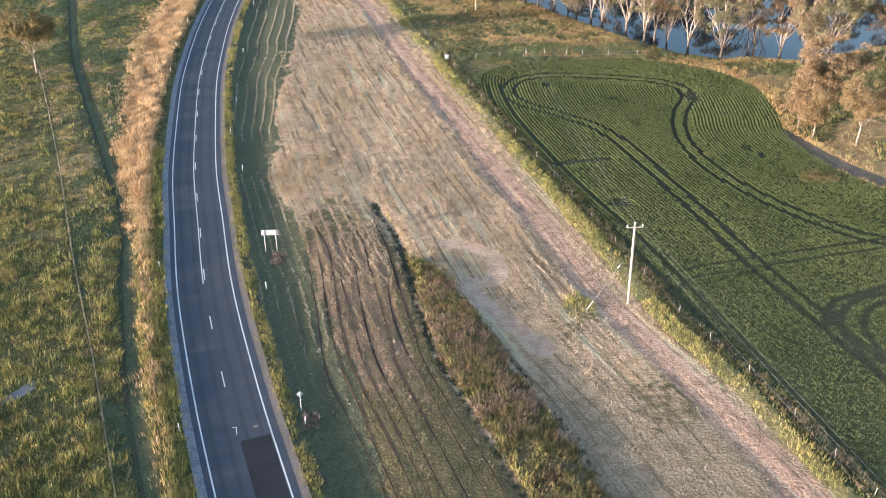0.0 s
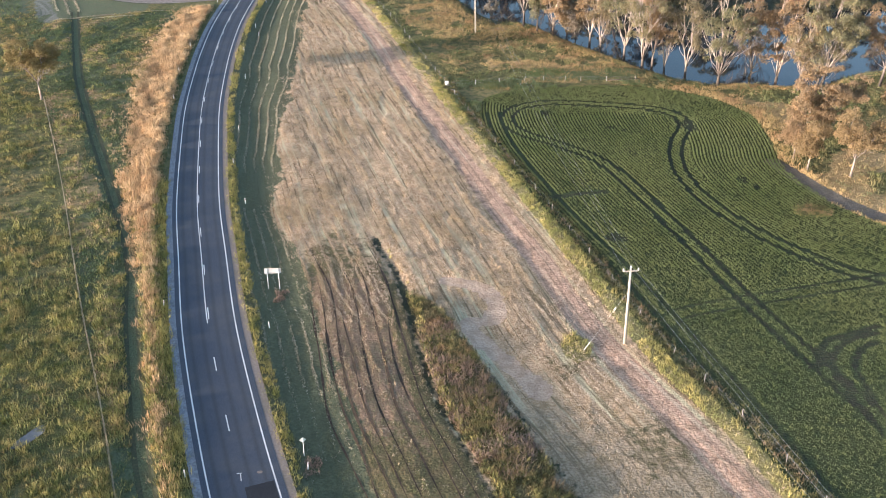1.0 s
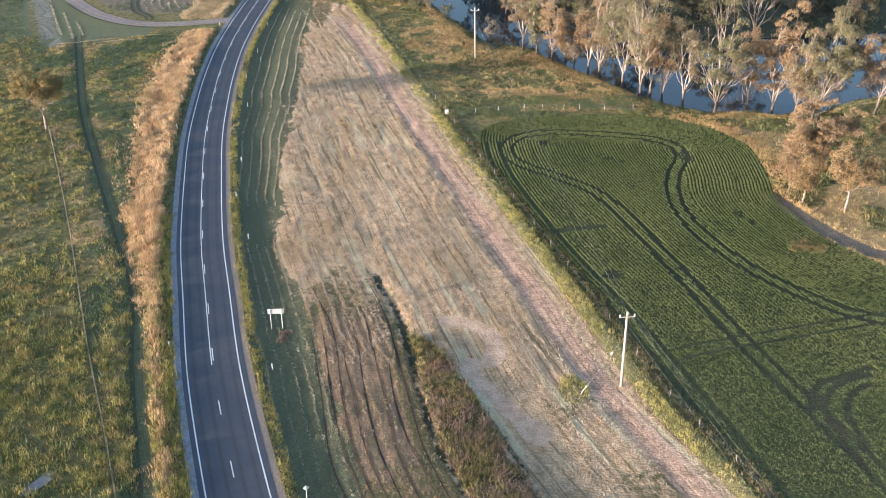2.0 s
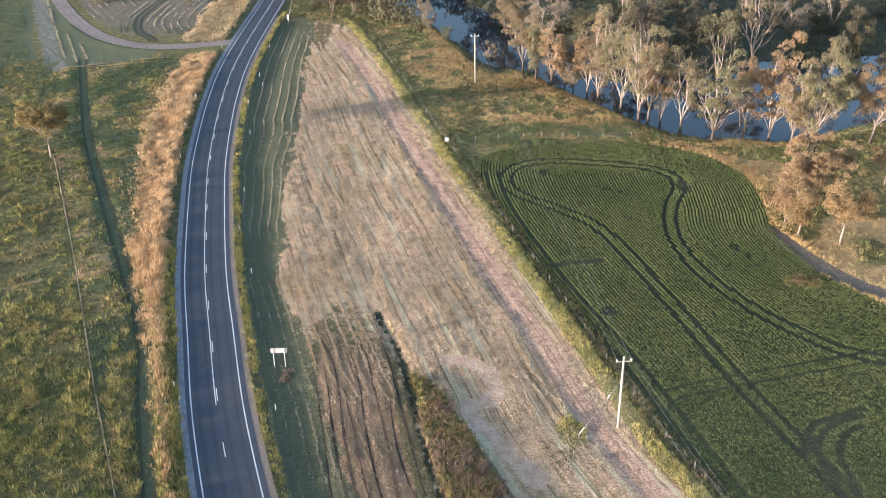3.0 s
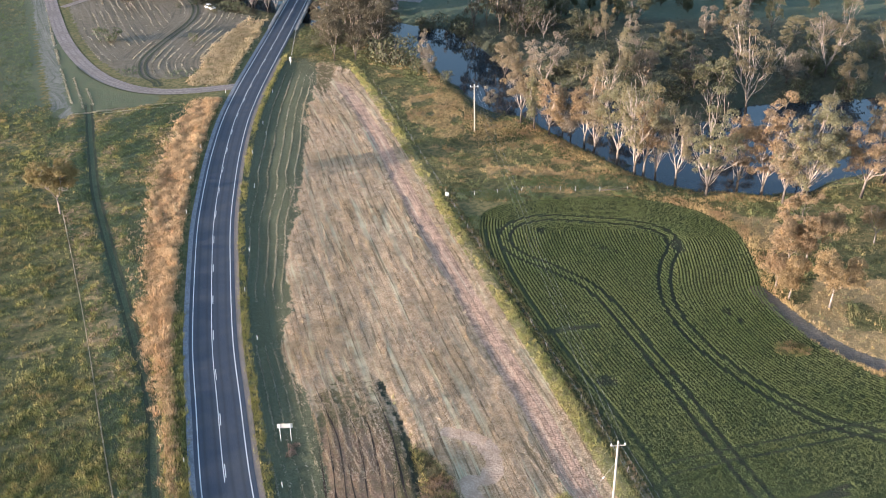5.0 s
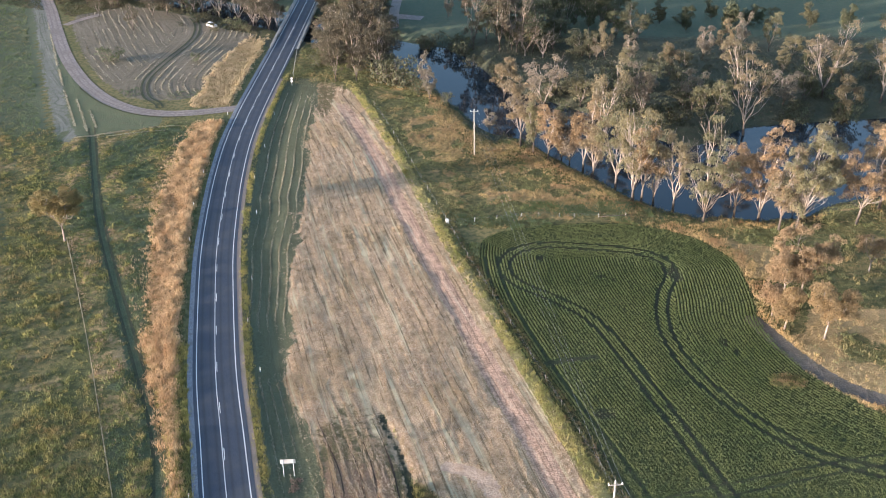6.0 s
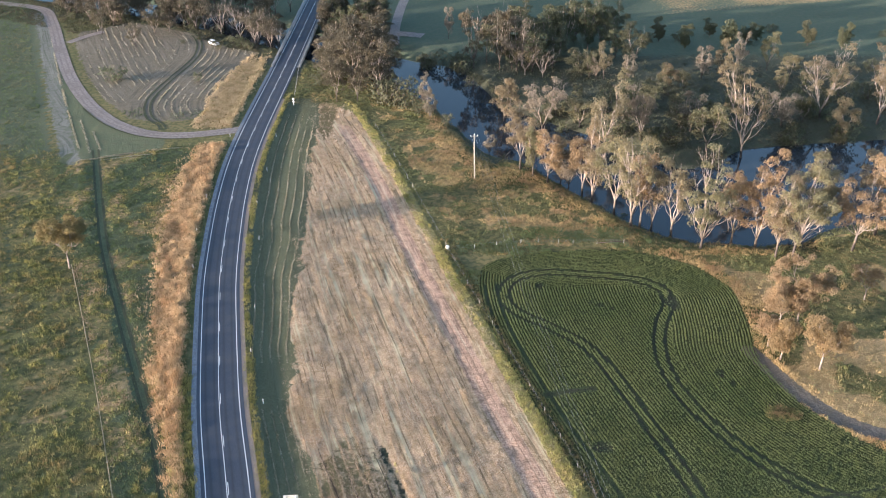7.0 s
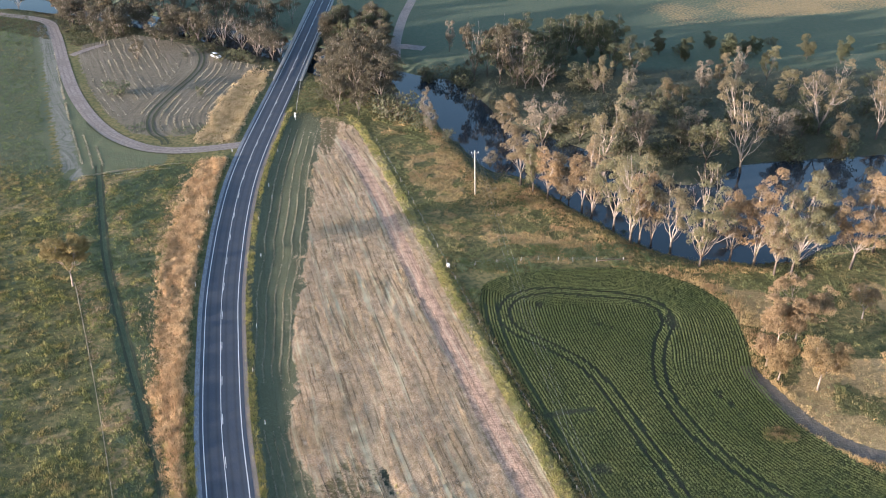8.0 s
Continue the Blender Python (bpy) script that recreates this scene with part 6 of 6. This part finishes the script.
windrows("rut_windrows", RUT_LINE, tuple(-4 + 2.4 * k for k in range(12)), 284, 372, 0.1, 0.7, HAY, 0.2, "pale lines of cut grass beside wheel ruts",
         lambda x, y: inside(MOWN_FAR, x, y) & (gen.random(len(y)) < 0.15 + 0.8 * ease(0.36, 0.6, fbm(x, y, 9, 79))) & (np.abs(RUT_LINE.off(x, y)) > 1.8))
for pts, gap in (([(-137, 326), (-121.2, 290.3), (-107, 259.1)], 0.08), ([(-114, 281), (-107, 266), (-102.3, 255.1)], 0.1), ([(-107, 272), (-99, 255.1)], 0.1), ([(-154, 366), (-139, 331), (-125, 299)], 0.12),
                 ([(-104, 250), (-96, 253), (-84, 258.5)], 0.03), ([(-101, 251.5), (-91, 255.5), (-77, 260)], 0.04), ([(-98, 250.5), (-88, 254), (-80, 256)], 0.06)):
    p = spline(pts, gap)
    keep = vn(p[:, 0], p[:, 1], 5, 67) > 0.25
    tufts("swath_line", p[keep, 0] + gen.normal(0, 0.2, keep.sum()), p[keep, 1] + gen.normal(0, 0.2, keep.sum()), 0.2, 5, 0.05, 0.16, HAY, "swath of pale cut grass beside the driveway", "cut grass", flop=0.8)

x, y = scatter(9000, -150, -74, 276, 366, lambda x, y: inside(MOWN_FAR, x, y) * np.maximum(ease(5.0, 2.6, dist(DRIVE, x, y)) * (x < -98), ease(1.0, 0.6, np.hypot((x + 80) / 8, (y - 284) / 7)) * (1 - z_gold(x, y)) + ease(1.0, 0.6, np.hypot((x + 99) / 6, (y - 287) / 6))) * (np.abs(RUT_LINE.off(x, y)) > 1.6))
tufts("lush_flat_grass", x, y, 0.35, 8, 0.06, 0.42, LUSH, "lush green grass left at the edge of the mown flat", flop=0.6)
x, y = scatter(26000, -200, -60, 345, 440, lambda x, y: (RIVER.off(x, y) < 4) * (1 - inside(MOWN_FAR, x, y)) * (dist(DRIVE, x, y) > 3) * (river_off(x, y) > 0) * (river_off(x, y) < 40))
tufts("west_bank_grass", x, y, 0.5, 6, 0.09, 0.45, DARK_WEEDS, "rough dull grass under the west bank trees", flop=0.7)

# crop rows follow the field's west edge, and its curved headland at the far end
def row_off(x, y):
    e = dist(CROP_SOFT, x, y)
    w = CROP_W.off(x, y)
    return np.where(np.minimum(e, 99) < np.minimum(w, 16.0), e, w), e < np.minimum(w, 16.0)


PITCH = 0.64
x, y = gen.uniform(5, 100, 560000), gen.uniform(52, 200, 560000)
k = inside(CROP_EDGE, x, y) & (x < 0.50 * y + 24)
x, y = x[k], y[k]
for _ in range(2):
    u, _h = row_off(x, y)
    eps = 0.15
    ux, uy = (row_off(x + eps, y)[0] - u) / eps, (row_off(x, y + eps)[0] - u) / eps
    step_ = np.round(u / PITCH) * PITCH - u
    x, y = x + np.clip(ux, -1, 1) * step_, y + np.clip(uy, -1, 1) * step_
k = inside(CROP_EDGE, x, y) & (rut_off(x, y) > 0.40) & (gen.random(len(x)) < (0.34 + 0.45 * fbm(x, y, 6, 19)) * (0.5 + 0.5 * ease(80, 130, y)))
for bx, by, rx, ry in BALD:
    k &= (((x - bx) / rx) ** 2 + ((y - by) / ry) ** 2 > 0.7 + 0.6 * vn(x, y, 0.8, 4)) | (gen.random(len(x)) < 0.14)
k &= dist(GAP, x, y) > 0.55 + 0.5 * vn(x, y, 0.7, 3)
x, y = x[k], y[k]
_j = 0.13 * ease(150, 105, y)
x, y = x + gen.normal(0, 1, len(x)) * _j, y + gen.normal(0, 1, len(y)) * _j
near = (y < 125) & (gen.random(len(y)) < 0.3 * ease(128, 100, y))
x, y = np.concatenate([x, x[near] + gen.normal(0, 0.25, near.sum())]), np.concatenate([y, y[near] + gen.normal(0, 0.25, near.sum())])
k = rut_off(x, y) > 0.38 + 0.14 * ease(140, 115, y)
x, y = x[k], y[k]
tufts("green_crop", x, y, 0.34 - 0.16 * ease(140, 90, y)[:, None], 5, 0.034, (0.15 + 0.10 * ease(140, 95, y))[:, None], CROP_LEAF, "rows of low leafy green field crop", "crop", flop=0.42)

x, y = scatter(700, 58, 65, 135, 142, lambda x, y: ((x - 61.6) / 3.2) ** 2 + ((y - 138.4) / 2.2) ** 2 < 1)
tufts("field_weeds", x, y, 0.5, 9, 0.05, 0.34, WEEDS, "grey-green weeds in a gap of the crop", "weeds", flop=0.7)
# heaps of dead weed and clods
x, y = scatter(2000, -3, 15, 74, 106, lambda x, y: z_weedy(x, y) * ease(0.46, 0.58, fbm(x, y, 5, 31)))
tufts("dead_weed_heaps", x, y, 0.5, 22, 0.06, 0.5, WEED, "heaps of dead brown weed", "weeds", flop=0.9)
for cx, cy in ((-14.2, 77.8), (-22.9, 112.6)):
    x, y = scatter(46, cx - 0.8, cx + 0.9, cy - 2.0, cy + 1.6, lambda x, y: ((x - cx) / 0.9) ** 2 + ((y - cy) / 1.9) ** 2 < 1)
    tufts("dead_weed", x, y, 0.35, 14, 0.045, 0.3, WEED, "clump of dead brown weed at a sign post", "weeds", flop=0.7)
